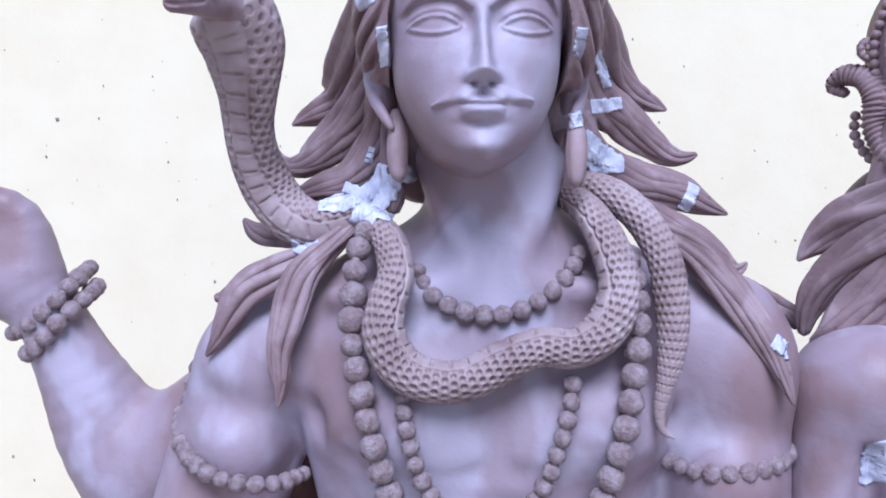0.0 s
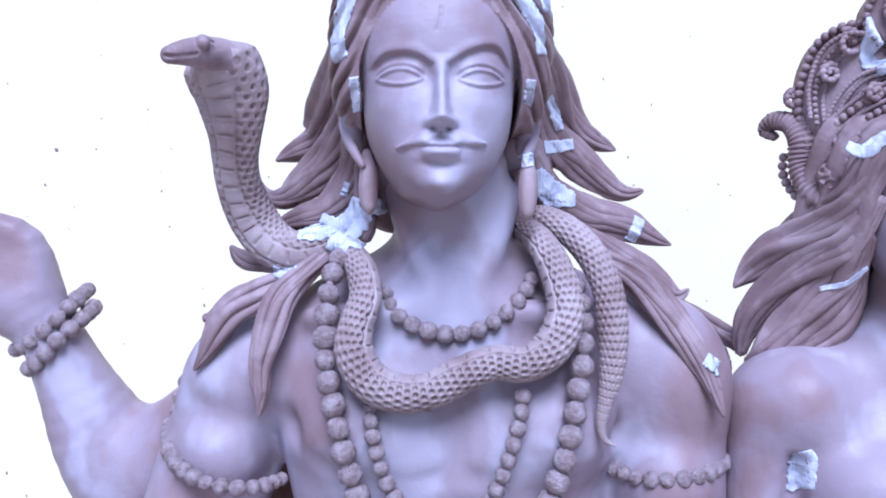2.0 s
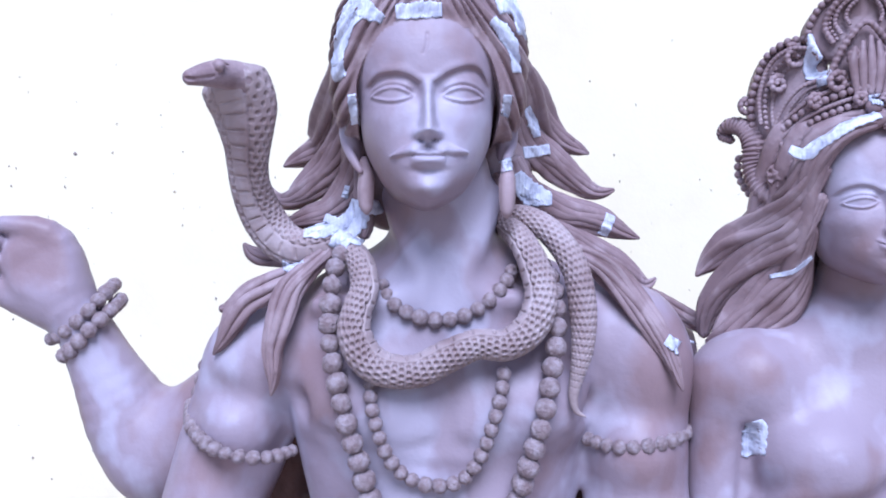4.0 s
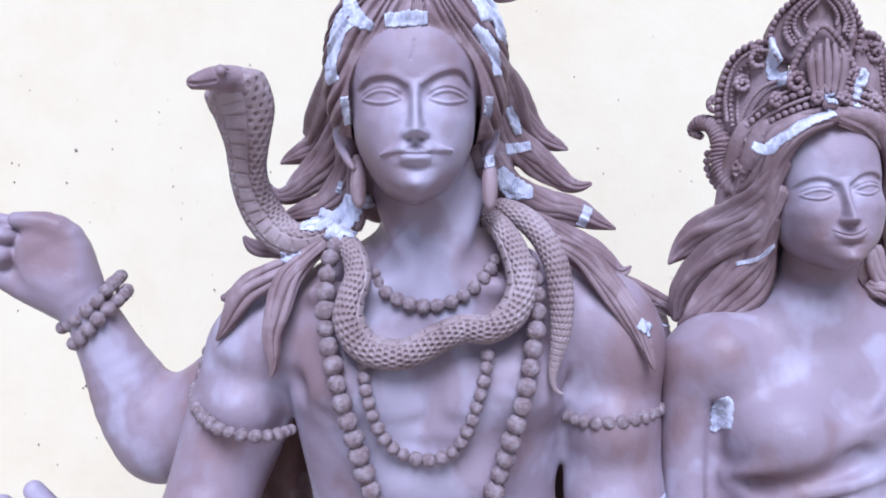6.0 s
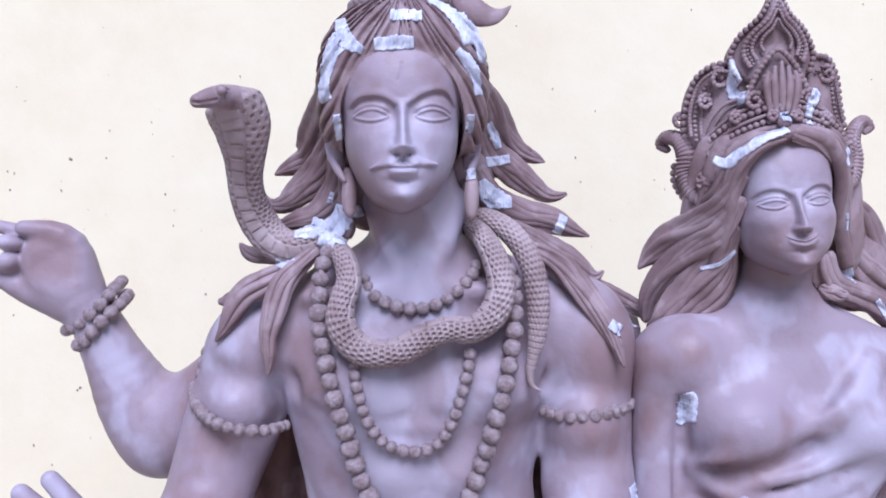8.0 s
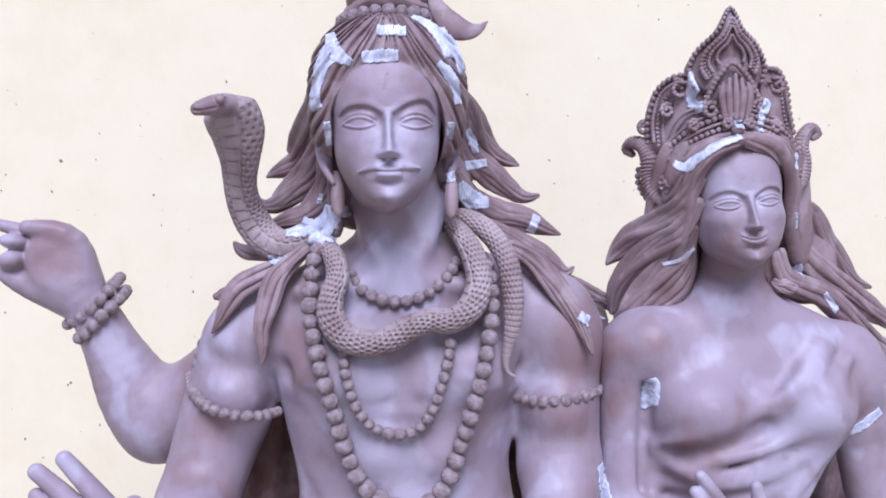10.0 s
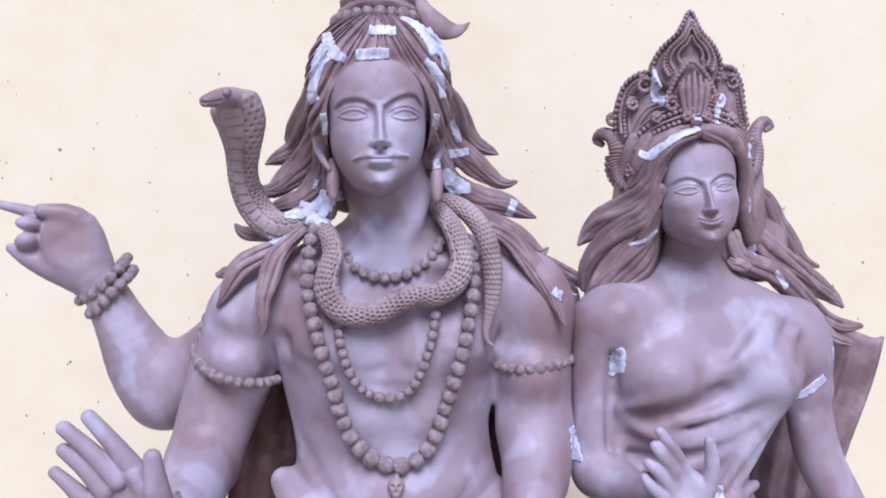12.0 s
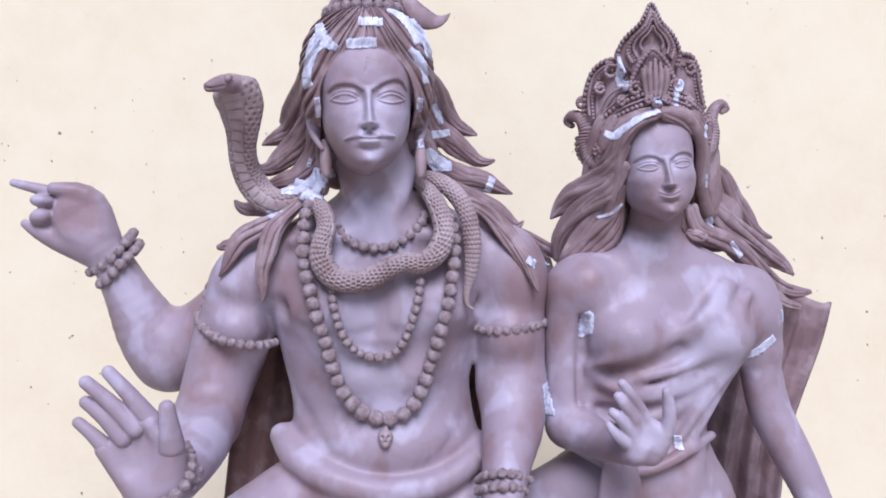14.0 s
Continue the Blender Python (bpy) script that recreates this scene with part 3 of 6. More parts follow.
    b.chain([(0.2064, 0.804, 1.0757, 0.0058), (0.1736, 0.781, 1.0337, 0.0057), (0.1209, 0.764, 0.9975, 0.0047)], 0.02, 8, cut=True)
    # belly
    b.ell((0.0168, 0.808, 1.1448), (0.043, 0.056, 0.034), 0.03)
    b.ell((0.0973, 0.808, 1.142), (0.043, 0.056, 0.034), 0.03)
    b.ell((0.0556, 0.84, 1.0205), (0.115, 0.092, 0.060), 0.04)
    # rolled waistcloth
    b.chain([(-0.1216, 0.85, 1.0306, 0.0218), (-0.0977, 0.805, 1.0064, 0.025), (-0.0468, 0.765, 0.9788, 0.0253), (0.0127, 0.75, 0.9607, 0.0231), (0.0675, 0.743, 0.9545, 0.0221), (0.1385, 0.758, 0.9607, 0.0223), (0.1963, 0.785, 0.9858, 0.0209), (0.2342, 0.84, 1.0079, 0.0177)], 0.012, 26)
    b.chain([(-0.1435, 0.85, 0.9042, 0.0298), (-0.0767, 0.795, 0.9483, 0.0191), (-0.0251, 0.77, 0.9184, 0.0282)], 0.02, 12)
    b.chain([(-0.1224, 0.83, 0.9094, 0.0685), (-0.1817, 0.77, 0.8756, 0.0751)], 0.03)
    b.chain([(0.1688, 0.83, 0.8945, 0.0685), (0.2282, 0.77, 0.853, 0.0751)], 0.03)
    # near arm with the raised open palm
    b.ell((-0.1777, 0.867, 1.2944), (0.0558, 0.068, 0.0803), 0.014, -10)
    b.chain([(-0.1873, 0.88, 1.2851, 0.0587), (-0.2049, 0.882, 1.206, 0.0669), (-0.225, 0.865, 1.1397, 0.0621), (-0.2473, 0.84, 1.0623, 0.0552)], 0.025, 10)
    b.ell((-0.1928, 0.839, 1.2218), (0.045, 0.045, 0.05), 0.012)
    b.chain([(-0.1118, 0.79, 1.2552, 0.0048), (-0.1665, 0.785, 1.257, 0.0047), (-0.2249, 0.81, 1.2709, 0.0039)], 0.03, 8, cut=True)
    b.chain([(0.2092, 0.8, 1.2506, 0.0048), (0.2467, 0.778, 1.2559, 0.0047), (0.2967, 0.785, 1.2686, 0.0038)], 0.03, 8, cut=True)
    b.ell((0.2723, 0.819, 1.1954), (0.046, 0.052, 0.05), 0.012)
    b.chain([(-0.2438, 0.82, 1.0663, 0.0544), (-0.2421, 0.735, 1.0437, 0.0458), (-0.2478, 0.63, 1.0259, 0.0338), (-0.2593, 0.6, 1.0185, 0.0314)], 0.02, 10)
    # other arm hanging
    b.ell((0.2815, 0.842, 1.3035), (0.0607, 0.070, 0.0842), 0.014, 6)
    b.chain([(0.2796, 0.85, 1.2902, 0.0615), (0.2809, 0.85, 1.1948, 0.0615), (0.2805, 0.835, 1.1068, 0.056)], 0.025, 8)
    b.chain([(0.2805, 0.835, 1.1068, 0.056), (0.2731, 0.795, 1.0506, 0.0545), (0.2488, 0.725, 0.997, 0.0409), (0.2308, 0.675, 0.9396, 0.0315), (0.2208, 0.64, 0.9164, 0.029)], 0.02, 10)
    b.chain([(0.2209, 0.64, 0.9207, 0.029), (0.2187, 0.62, 0.8934, 0.0336), (0.22, 0.61, 0.8673, 0.0183)], 0.02)
    # far arm: bent at the elbow, the forearm raised
    b.chain([(-0.1774, 0.92, 1.2929, 0.054), (-0.2502, 0.96, 1.2199, 0.0575), (-0.3337, 0.98, 1.1627, 0.0669)], 0.02, 8)
    b.chain([(-0.3337, 0.98, 1.1596, 0.0647), (-0.3655, 0.975, 1.1985, 0.0610), (-0.4005, 0.96, 1.2740, 0.0440), (-0.4233, 0.95, 1.3281, 0.036)], 0.02, 10)
    # arm of the same side pair, behind the companion's shoulder
    b.chain([(0.2944, 0.93, 1.3129, 0.046), (0.3916, 0.98, 1.2765, 0.0453), (0.4918, 1.02, 1.2044, 0.0442)], 0.02)
    # open palm
    for a, c in (((-0.2698, 0.595, 1.0237, 0.0329), (-0.2795, 0.582, 1.115, 0.0171)), ((-0.2768, 0.595, 1.0208, 0.0329), (-0.3011, 0.582, 1.1064, 0.0163)), ((-0.2854, 0.595, 1.0212, 0.0329), (-0.3191, 0.585, 1.0922, 0.0155)), ((-0.2961, 0.598, 1.0257, 0.0313), (-0.3431, 0.588, 1.0783, 0.0147)),
                 ((-0.2557, 0.592, 1.0303, 0.0263), (-0.2501, 0.575, 1.09, 0.0178))):
        b.chain([a, c], 0.008)
    b.ell((-0.2974, 0.57, 1.0728), (0.020, 0.010, 0.026), 0.03, cut=True)
    v, f = b.mesh(4)
    out.add(v, f, 0)
    # fingers at a finer step
    h = Field((-0.54, 0.50, 0.98), (-0.20, 0.67, 1.26), 0.0018)
    for pts in ([(-0.3325, 0.575, 1.1883, 0.0097), (-0.3052, 0.578, 1.1547, 0.0118), (-0.2782, 0.583, 1.1171, 0.0147)], [(-0.3629, 0.575, 1.1753, 0.0097), (-0.332, 0.578, 1.1455, 0.0114), (-0.2998, 0.583, 1.1077, 0.0147)],
                [(-0.365, 0.58, 1.1471, 0.0093), (-0.3409, 0.581, 1.124, 0.011), (-0.3178, 0.586, 1.0935, 0.0139)], [(-0.3781, 0.586, 1.1182, 0.0082), (-0.3603, 0.586, 1.1017, 0.0098), (-0.3403, 0.589, 1.0788, 0.0131)],
                [(-0.2515, 0.558, 1.1391, 0.0112), (-0.2498, 0.562, 1.1164, 0.0136), (-0.2495, 0.575, 1.0821, 0.0186)]):
        h.chain(pts, 0.004, 8)
    v, f = h.mesh(3)
    out.add(v, f, 0)
    # pointing far palm
    g = Field((-0.68, 0.84, 1.30), (-0.34, 1.06, 1.54), 0.0022)
    g.chain([(-0.4233, 0.95, 1.3281, 0.036), (-0.4439, 0.945, 1.3592, 0.0401), (-0.4723, 0.945, 1.4004, 0.0506), (-0.4837, 0.945, 1.4188, 0.0464)], 0.015)
    g.chain([(-0.4457, 0.94, 1.3877, 0.0316), (-0.451, 0.935, 1.4362, 0.0241), (-0.4746, 0.925, 1.4581, 0.0188), (-0.5143, 0.915, 1.466, 0.0114)], 0.012, 8)
    g.chain([(-0.5038, 0.94, 1.4493, 0.0168), (-0.5356, 0.935, 1.4635, 0.0115), (-0.5871, 0.93, 1.4778, 0.0073)], 0.006, 8)
    g.chain([(-0.4717, 0.94, 1.3598, 0.0273), (-0.5135, 0.935, 1.3758, 0.021), (-0.5451, 0.93, 1.3914, 0.0146), (-0.5706, 0.935, 1.4059, 0.0084)], 0.01, 8)
    g.ell((-0.5346, 0.92, 1.4447), (0.0217, 0.022, 0.0124), 0.004, -8)
    g.ell((-0.5372, 0.92, 1.4169), (0.0206, 0.022, 0.0155), 0.004, 12)
    g.ell((-0.5351, 0.935, 1.4033), (0.0144, 0.016, 0.0124), 0.004)
    g.ell((-0.47, 0.892, 1.414), (0.026, 0.012, 0.024), 0.03, cut=True)
    v, f = g.mesh(3)
    out.add(v, f, 0)

    # head with ears, combed-back hair and throat
    origin = Vector((0.0350, 0.657, 1.5800))

    def ears(F):
        def near(pts):
            return [(q[0] - origin.x, q[1] - origin.y, q[2] - origin.z, q[3]) for q in pts]
        for pts in ([(-0.0475, 0.755, 1.5799, 0.0035), (-0.056, 0.762, 1.5648, 0.0050), (-0.0535, 0.757, 1.5443, 0.0052), (-0.0436, 0.742, 1.5238, 0.0048), (-0.0364, 0.737, 1.5121, 0.0035)],
                    [(0.1213, 0.755, 1.582, 0.0035), (0.1317, 0.762, 1.5667, 0.0050), (0.1304, 0.757, 1.5451, 0.0052), (0.122, 0.742, 1.5245, 0.0048), (0.1185, 0.737, 1.5127, 0.0035)]):
            F.chain(near(pts), 0.006, 10)
        for x, tilt in ((-0.0478, 14), (0.1243, -14)):
            F.ell((x - origin.x, 0.768 - origin.y, 1.5520 - origin.z), (0.0095, 0.018, 0.0260), 0.004, tilt)
        F.chain(near([(0.047, 0.848, 1.4609, 0.0522), (0.0444, 0.800, 1.5099, 0.0537)]), 0.012)
    put_head(out, *sculpt_head(MALE_FACE, ears), Matrix.Translation(origin) @ Matrix.Rotation(radians(2), 4, "Z"))
    # hair mass behind the neck
    c = Field((-0.11, 0.70, 1.42), (0.20, 0.98, 1.72), 0.0030)
    c.ell((-0.0142, 0.865, 1.5489), (0.062, 0.06, 0.095), 0.03)
    c.ell((0.0995, 0.865, 1.5482), (0.062, 0.06, 0.095), 0.03)
    v, f = c.mesh()
    out.add(v, f, 1)
    # loose locks
    for pts in male_locks():
        out.lock(pts)
    # knot on the crown
    for i in range(5):
        z, r = 0.016 * i, 0.052 - 0.003 * i
        cx, cy, cz = (0.0382, 0.792, 1.756)
        ring = [(cx + r * math.cos(a), cy + r * math.sin(a), cz + z + 0.003 * math.sin(3 * a), 0.0125) for a in np.linspace(0, 2 * math.pi, 18)]
        out.tube(ring, 1, 12, 48, 0.9, (0, 0, 1), 4, 0.08, 14)
    # draped lower body
    rows = [(0.0508, 0.765, 0.8914, 0.1972, 0.118), (0.0532, 0.765, 0.8092, 0.2096, 0.125)]
    x, fr, z0, rx, ry = rows[1]
    prof = [(z0 + 0.05, rx, ry), (z0 - 0.15, rx * 1.08, ry * 1.2), (0.45, rx * 1.05, ry * 1.25), (0.12, rx * 1.15, ry * 1.4), (0.0, rx * 1.25, ry * 1.5)]
    ringn = 48
    verts, faces = [], []
    for j, (z, a, bb) in enumerate(prof):
        for i in range(ringn):
            t = 2 * math.pi * i / ringn
            w = 1 + 0.03 * j * math.cos(9 * t)
            verts.append((x + a * w * math.cos(t), fr + ry + bb * w * math.sin(t), z))
    for j in range(len(prof) - 1):
        for i in range(ringn):
            k = (i + 1) % ringn
            faces.append((j * ringn + i, (j + 1) * ringn + i, (j + 1) * ringn + k, j * ringn + k))
    out.add(verts, faces, 0)
    ob = out.build("male_figure_statue", [SLIP, BROWN])
    return tagged(ob, "life-size grey clay statue of a moustached man with combed-back hair", "statue")


def male_locks():
    return [
        [(-0.0603, 0.74, 1.6399, 0.0099), (-0.0758, 0.8, 1.6157, 0.0149), (-0.0895, 0.85, 1.5861, 0.0187), (-0.1039, 0.875, 1.5598, 0.0159), (-0.1267, 0.885, 1.5508, 0.012), (-0.1435, 0.89, 1.5427, 0.0064), (-0.1507, 0.89, 1.5372, 0.0016)],
        [(-0.0567, 0.8, 1.5969, 0.0134), (-0.0701, 0.84, 1.5651, 0.0185), (-0.0858, 0.86, 1.531, 0.0212), (-0.1131, 0.87, 1.5078, 0.0182), (-0.1399, 0.875, 1.4942, 0.0111), (-0.1557, 0.88, 1.4979, 0.0072), (-0.1659, 0.88, 1.5108, 0.004)],
        [(-0.051, 0.8, 1.5707, 0.0112), (-0.0548, 0.82, 1.5281, 0.0152), (-0.0659, 0.83, 1.4987, 0.0168), (-0.0857, 0.835, 1.4762, 0.0138), (-0.1132, 0.84, 1.4676, 0.0116), (-0.1401, 0.85, 1.4606, 0.0062), (-0.1509, 0.85, 1.4561, 0.0016)],
        [(-0.1007, 0.86, 1.4387, 0.0141), (-0.1374, 0.87, 1.4268, 0.0143), (-0.1666, 0.88, 1.4241, 0.012), (-0.1873, 0.885, 1.4276, 0.0088), (-0.1998, 0.885, 1.4381, 0.0024)],
        [(-0.073, 0.82, 1.4359, 0.0091), (-0.114, 0.815, 1.4061, 0.0121), (-0.1497, 0.805, 1.3858, 0.015), (-0.1769, 0.8, 1.3677, 0.0149), (-0.1948, 0.8, 1.3421, 0.0112), (-0.2093, 0.805, 1.3213, 0.006), (-0.2186, 0.81, 1.3098, 0.0015)],
        [(-0.0671, 0.8, 1.4405, 0.0082), (-0.103, 0.79, 1.409, 0.0111), (-0.1251, 0.78, 1.3823, 0.0139), (-0.1325, 0.775, 1.35, 0.0138), (-0.14, 0.775, 1.3139, 0.0102), (-0.1402, 0.775, 1.2851, 0.0066), (-0.1456, 0.78, 1.2657, 0.0015)],
        [(-0.1987, 0.9, 1.3643, 0.0097), (-0.2198, 0.905, 1.3596, 0.0081), (-0.2335, 0.905, 1.359, 0.0041)],
        [(0.1242, 0.75, 1.6482, 0.0114), (0.1505, 0.81, 1.6161, 0.018), (0.1734, 0.86, 1.5872, 0.0181), (0.1987, 0.875, 1.5677, 0.0119), (0.2202, 0.88, 1.5569, 0.008), (0.2329, 0.885, 1.5502, 0.0016)],
        [(0.1298, 0.8, 1.5918, 0.0134), (0.1523, 0.84, 1.5594, 0.0193), (0.1835, 0.865, 1.5347, 0.0197), (0.2141, 0.875, 1.5171, 0.0143), (0.2412, 0.88, 1.5044, 0.0088), (0.2639, 0.885, 1.507, 0.0024)],
        [(0.1289, 0.82, 1.5341, 0.0137), (0.1519, 0.845, 1.4961, 0.0194), (0.1986, 0.865, 1.4735, 0.0205), (0.2398, 0.875, 1.4656, 0.0175), (0.2703, 0.88, 1.4535, 0.0104), (0.2962, 0.885, 1.4461, 0.0016)],
        [(0.1613, 0.85, 1.4628, 0.0125), (0.2133, 0.86, 1.4391, 0.0149), (0.2583, 0.87, 1.415, 0.015), (0.2869, 0.875, 1.3939, 0.0119), (0.304, 0.88, 1.3872, 0.0072), (0.3149, 0.885, 1.3959, 0.0016)],
        [(0.1949, 0.81, 1.428, 0.0098), (0.2347, 0.8, 1.4064, 0.0149), (0.2651, 0.785, 1.3712, 0.0147), (0.2891, 0.775, 1.3368, 0.0124), (0.3015, 0.77, 1.31, 0.0094), (0.3073, 0.765, 1.2879, 0.0058), (0.3136, 0.765, 1.2704, 0.0014)],
        [(-0.0425, 0.8, 1.5333, 0.0075), (-0.0444, 0.8, 1.4961, 0.0089), (-0.0388, 0.8, 1.4625, 0.0089), (-0.0434, 0.8, 1.4439, 0.006)],
        [(0.1169, 0.8, 1.5169, 0.0075), (0.118, 0.8, 1.487, 0.0089), (0.1117, 0.8, 1.4609, 0.0067)],
        [(0.2957, 0.9, 1.3781, 0.0106), (0.3388, 0.91, 1.3568, 0.0115), (0.3867, 0.92, 1.3309, 0.0099)],
    ]


man = male_figure()


# ---- companion figure ----
def female_figure():
    out = Solid()
    b = Field((0.22, 0.56, 0.84), (0.95, 1.16, 1.47), 0.0038)
    b.loft([(0.5431, 0.79, 1.3554, 0.06, 0.06), (0.5484, 0.785, 1.3279, 0.1154, 0.075), (0.5587, 0.78, 1.2938, 0.1713, 0.088), (0.5612, 0.772, 1.253, 0.1885, 0.095), (0.5677, 0.772, 1.1964, 0.1769, 0.098), (0.5542, 0.775, 1.1352, 0.1519, 0.095),
            (0.5409, 0.78, 1.0743, 0.1296, 0.088), (0.5329, 0.782, 1.0182, 0.109, 0.086), (0.5176, 0.772, 0.9622, 0.141, 0.1), (0.5099, 0.765, 0.8985, 0.186, 0.12), (0.5159, 0.76, 0.7835, 0.2121, 0.13)], 0.02)
    b.chain([(0.5411, 0.85, 1.3402, 0.0615), (0.5406, 0.835, 1.3807, 0.0471), (0.5446, 0.815, 1.4301, 0.0446)], 0.03)
    b.ell((0.4787, 0.808, 1.1913), (0.072, 0.075, 0.060), 0.035)
    b.ell((0.6369, 0.808, 1.1865), (0.068, 0.075, 0.060), 0.035)
    b.ell((0.41, 0.84, 1.2775), (0.055, 0.070, 0.058), 0.035)
    b.chain([(0.3335, 0.9, 0.8644, 0.0636), (0.3901, 0.87, 0.8914, 0.0664), (0.4578, 0.85, 0.894, 0.0655)], 0.03)
    # near arm, bent across the waist
    b.chain([(0.386, 0.835, 1.2683, 0.0432), (0.3773, 0.84, 1.1728, 0.0365), (0.3777, 0.835, 1.0932, 0.0373), (0.3792, 0.825, 1.0351, 0.039)], 0.02, 10)
    b.chain([(0.3792, 0.825, 1.0331, 0.039), (0.4076, 0.775, 1.0204, 0.0339), (0.427, 0.695, 1.0222, 0.0258), (0.4354, 0.655, 1.0261, 0.0233)], 0.02, 10)
    b.chain([(0.3993, 0.8, 1.2259, 0.0058), (0.3975, 0.806, 1.1467, 0.0096), (0.3932, 0.806, 1.073, 0.0087)], 0.012, 8, cut=True)
    # far arm with its short sleeve
    b.ell((0.7287, 0.85, 1.2248), (0.0493, 0.062, 0.069), 0.03, 18)
    b.chain([(0.7184, 0.85, 1.254, 0.0516), (0.7385, 0.85, 1.1582, 0.0446)], 0.012)
    b.chain([(0.7365, 0.85, 1.1707, 0.0377), (0.7452, 0.85, 1.1082, 0.0367), (0.7599, 0.845, 1.036, 0.0376), (0.7897, 0.82, 0.9581, 0.035), (0.8211, 0.8, 0.8757, 0.0297), (0.8342, 0.78, 0.8262, 0.0255)], 0.012, 14)
    # folds of the draped cloth
    for pts in ([(0.6914, 0.782, 1.2587, 0.0038), (0.6446, 0.76, 1.2031, 0.0056), (0.5784, 0.76, 1.1451, 0.0065), (0.4843, 0.762, 1.1192, 0.0065), (0.4196, 0.812, 1.1055, 0.0039)],
                [(0.6946, 0.79, 1.2185, 0.0038), (0.6491, 0.772, 1.1479, 0.0066), (0.5666, 0.77, 1.0975, 0.0066), (0.4771, 0.772, 1.083, 0.0056), (0.4203, 0.816, 1.081, 0.0039)],
                [(0.6803, 0.795, 1.1537, 0.0038), (0.6397, 0.775, 1.1135, 0.0066), (0.5963, 0.77, 1.0671, 0.0066), (0.5609, 0.772, 1.0145, 0.0047)],
                [(0.6675, 0.802, 1.1233, 0.0038), (0.6207, 0.78, 1.0643, 0.0066), (0.5802, 0.778, 0.9976, 0.0047)],
                [(0.6679, 0.786, 1.2788, 0.0028), (0.6125, 0.75, 1.2242, 0.0037), (0.5683, 0.758, 1.1862, 0.0028)],
                [(0.6456, 0.782, 1.2796, 0.0028), (0.5906, 0.75, 1.2248, 0.0037), (0.5427, 0.756, 1.1872, 0.0028)],
                [(0.5578, 0.768, 1.2145, 0.0028), (0.503, 0.756, 1.177, 0.0037), (0.435, 0.76, 1.1519, 0.0037), (0.4131, 0.805, 1.1365, 0.0029)],
                [(0.4199, 0.812, 1.1253, 0.0029), (0.4477, 0.772, 1.1015, 0.0047), (0.5165, 0.77, 1.0974, 0.0047), (0.5779, 0.772, 1.124, 0.0038)],
                [(0.4324, 0.818, 1.0463, 0.0039), (0.4691, 0.78, 1.0429, 0.0047), (0.5395, 0.78, 1.0547, 0.0047), (0.5966, 0.782, 1.0943, 0.0038)]):
        b.chain(pts, 0.024, 16)
    # waistband and hanging pleats
    b.chain([(0.3954, 0.805, 0.9894, 0.0096), (0.4447, 0.77, 0.9687, 0.0103), (0.5007, 0.76, 0.9649, 0.0103), (0.5698, 0.77, 0.9903, 0.0103), (0.6327, 0.81, 1.0078, 0.0087)], 0.01, 14)
    for i in range(7):
        x0, x1 = 0.425 + 0.006 * i, 0.405 + 0.013 * i
        b.chain([(x0, 0.752, 1.015, 0.004), (x0 * 0.6 + x1 * 0.4, 0.742, 0.975, 0.0055), (x1, 0.744, 0.89, 0.0075)], 0.004)
    for i in range(5):
        b.chain([(0.5969, 0.795, 0.978, 0.0048), (0.535 + 0.022 * i, 0.775 + 0.012 * i, 0.87, 0.012)], 0.02)
    v, f = b.mesh(6)
    out.add(v, f, 0)
    # raised palm
    g = Field((0.35, 0.55, 0.98), (0.58, 0.73, 1.19), 0.0018)
    for pts in ([(0.434, 0.645, 1.0269, 0.0223), (0.445, 0.637, 1.0371, 0.0255), (0.4565, 0.63, 1.0601, 0.022)], [(0.4352, 0.635, 1.0292, 0.0204), (0.4314, 0.63, 1.0612, 0.0169)], [(0.4584, 0.637, 1.0277, 0.0221), (0.4699, 0.63, 1.0552, 0.0169)],
                [(0.4565, 0.63, 1.0601, 0.0152), (0.4421, 0.623, 1.0944, 0.0093), (0.4232, 0.613, 1.1211, 0.0083), (0.4073, 0.609, 1.1404, 0.0071)], [(0.4456, 0.63, 1.0579, 0.0144), (0.424, 0.617, 1.0902, 0.0092), (0.4097, 0.61, 1.1093, 0.0083), (0.4015, 0.611, 1.1206, 0.0075)],
                [(0.4339, 0.63, 1.0523, 0.0127), (0.4149, 0.617, 1.0733, 0.0088), (0.4009, 0.611, 1.0898, 0.0083), (0.3935, 0.615, 1.0961, 0.0075)], [(0.4319, 0.633, 1.0369, 0.0119), (0.4084, 0.62, 1.0531, 0.0084), (0.3953, 0.617, 1.0664, 0.008), (0.3894, 0.62, 1.0763, 0.0067)],
                [(0.4661, 0.633, 1.0371, 0.0204), (0.4806, 0.617, 1.0706, 0.0117), (0.4803, 0.61, 1.1023, 0.01), (0.4763, 0.608, 1.1252, 0.0075)]):
        g.chain(pts, 0.005, 8)
    g.ell((0.4459, 0.605, 1.0635), (0.014, 0.010, 0.018), 0.012, cut=True)
    v, f = g.mesh(2)
    out.add(v, f, 0)

    # head, turned a little and inclined
    place = Matrix.Translation((0.5236, 0.716, 1.4788)) @ Matrix.Rotation(radians(-6), 4, "Z") @ Matrix.Rotation(radians(-5), 4, "Y") @ Matrix.Diagonal((0.84, 0.83, 0.82, 1))
    put_head(out, *sculpt_head(FEMALE_FACE), place)
    h = Field((0.44, 0.74, 1.33), (0.65, 0.92, 1.50), 0.0026)
    h.chain([(0.5454, 0.837, 1.3756, 0.0374), (0.5463, 0.833, 1.3907, 0.0412), (0.5409, 0.82, 1.4298, 0.0425)], 0.02)
    v, f = h.mesh()
    out.add(v, f, 0)

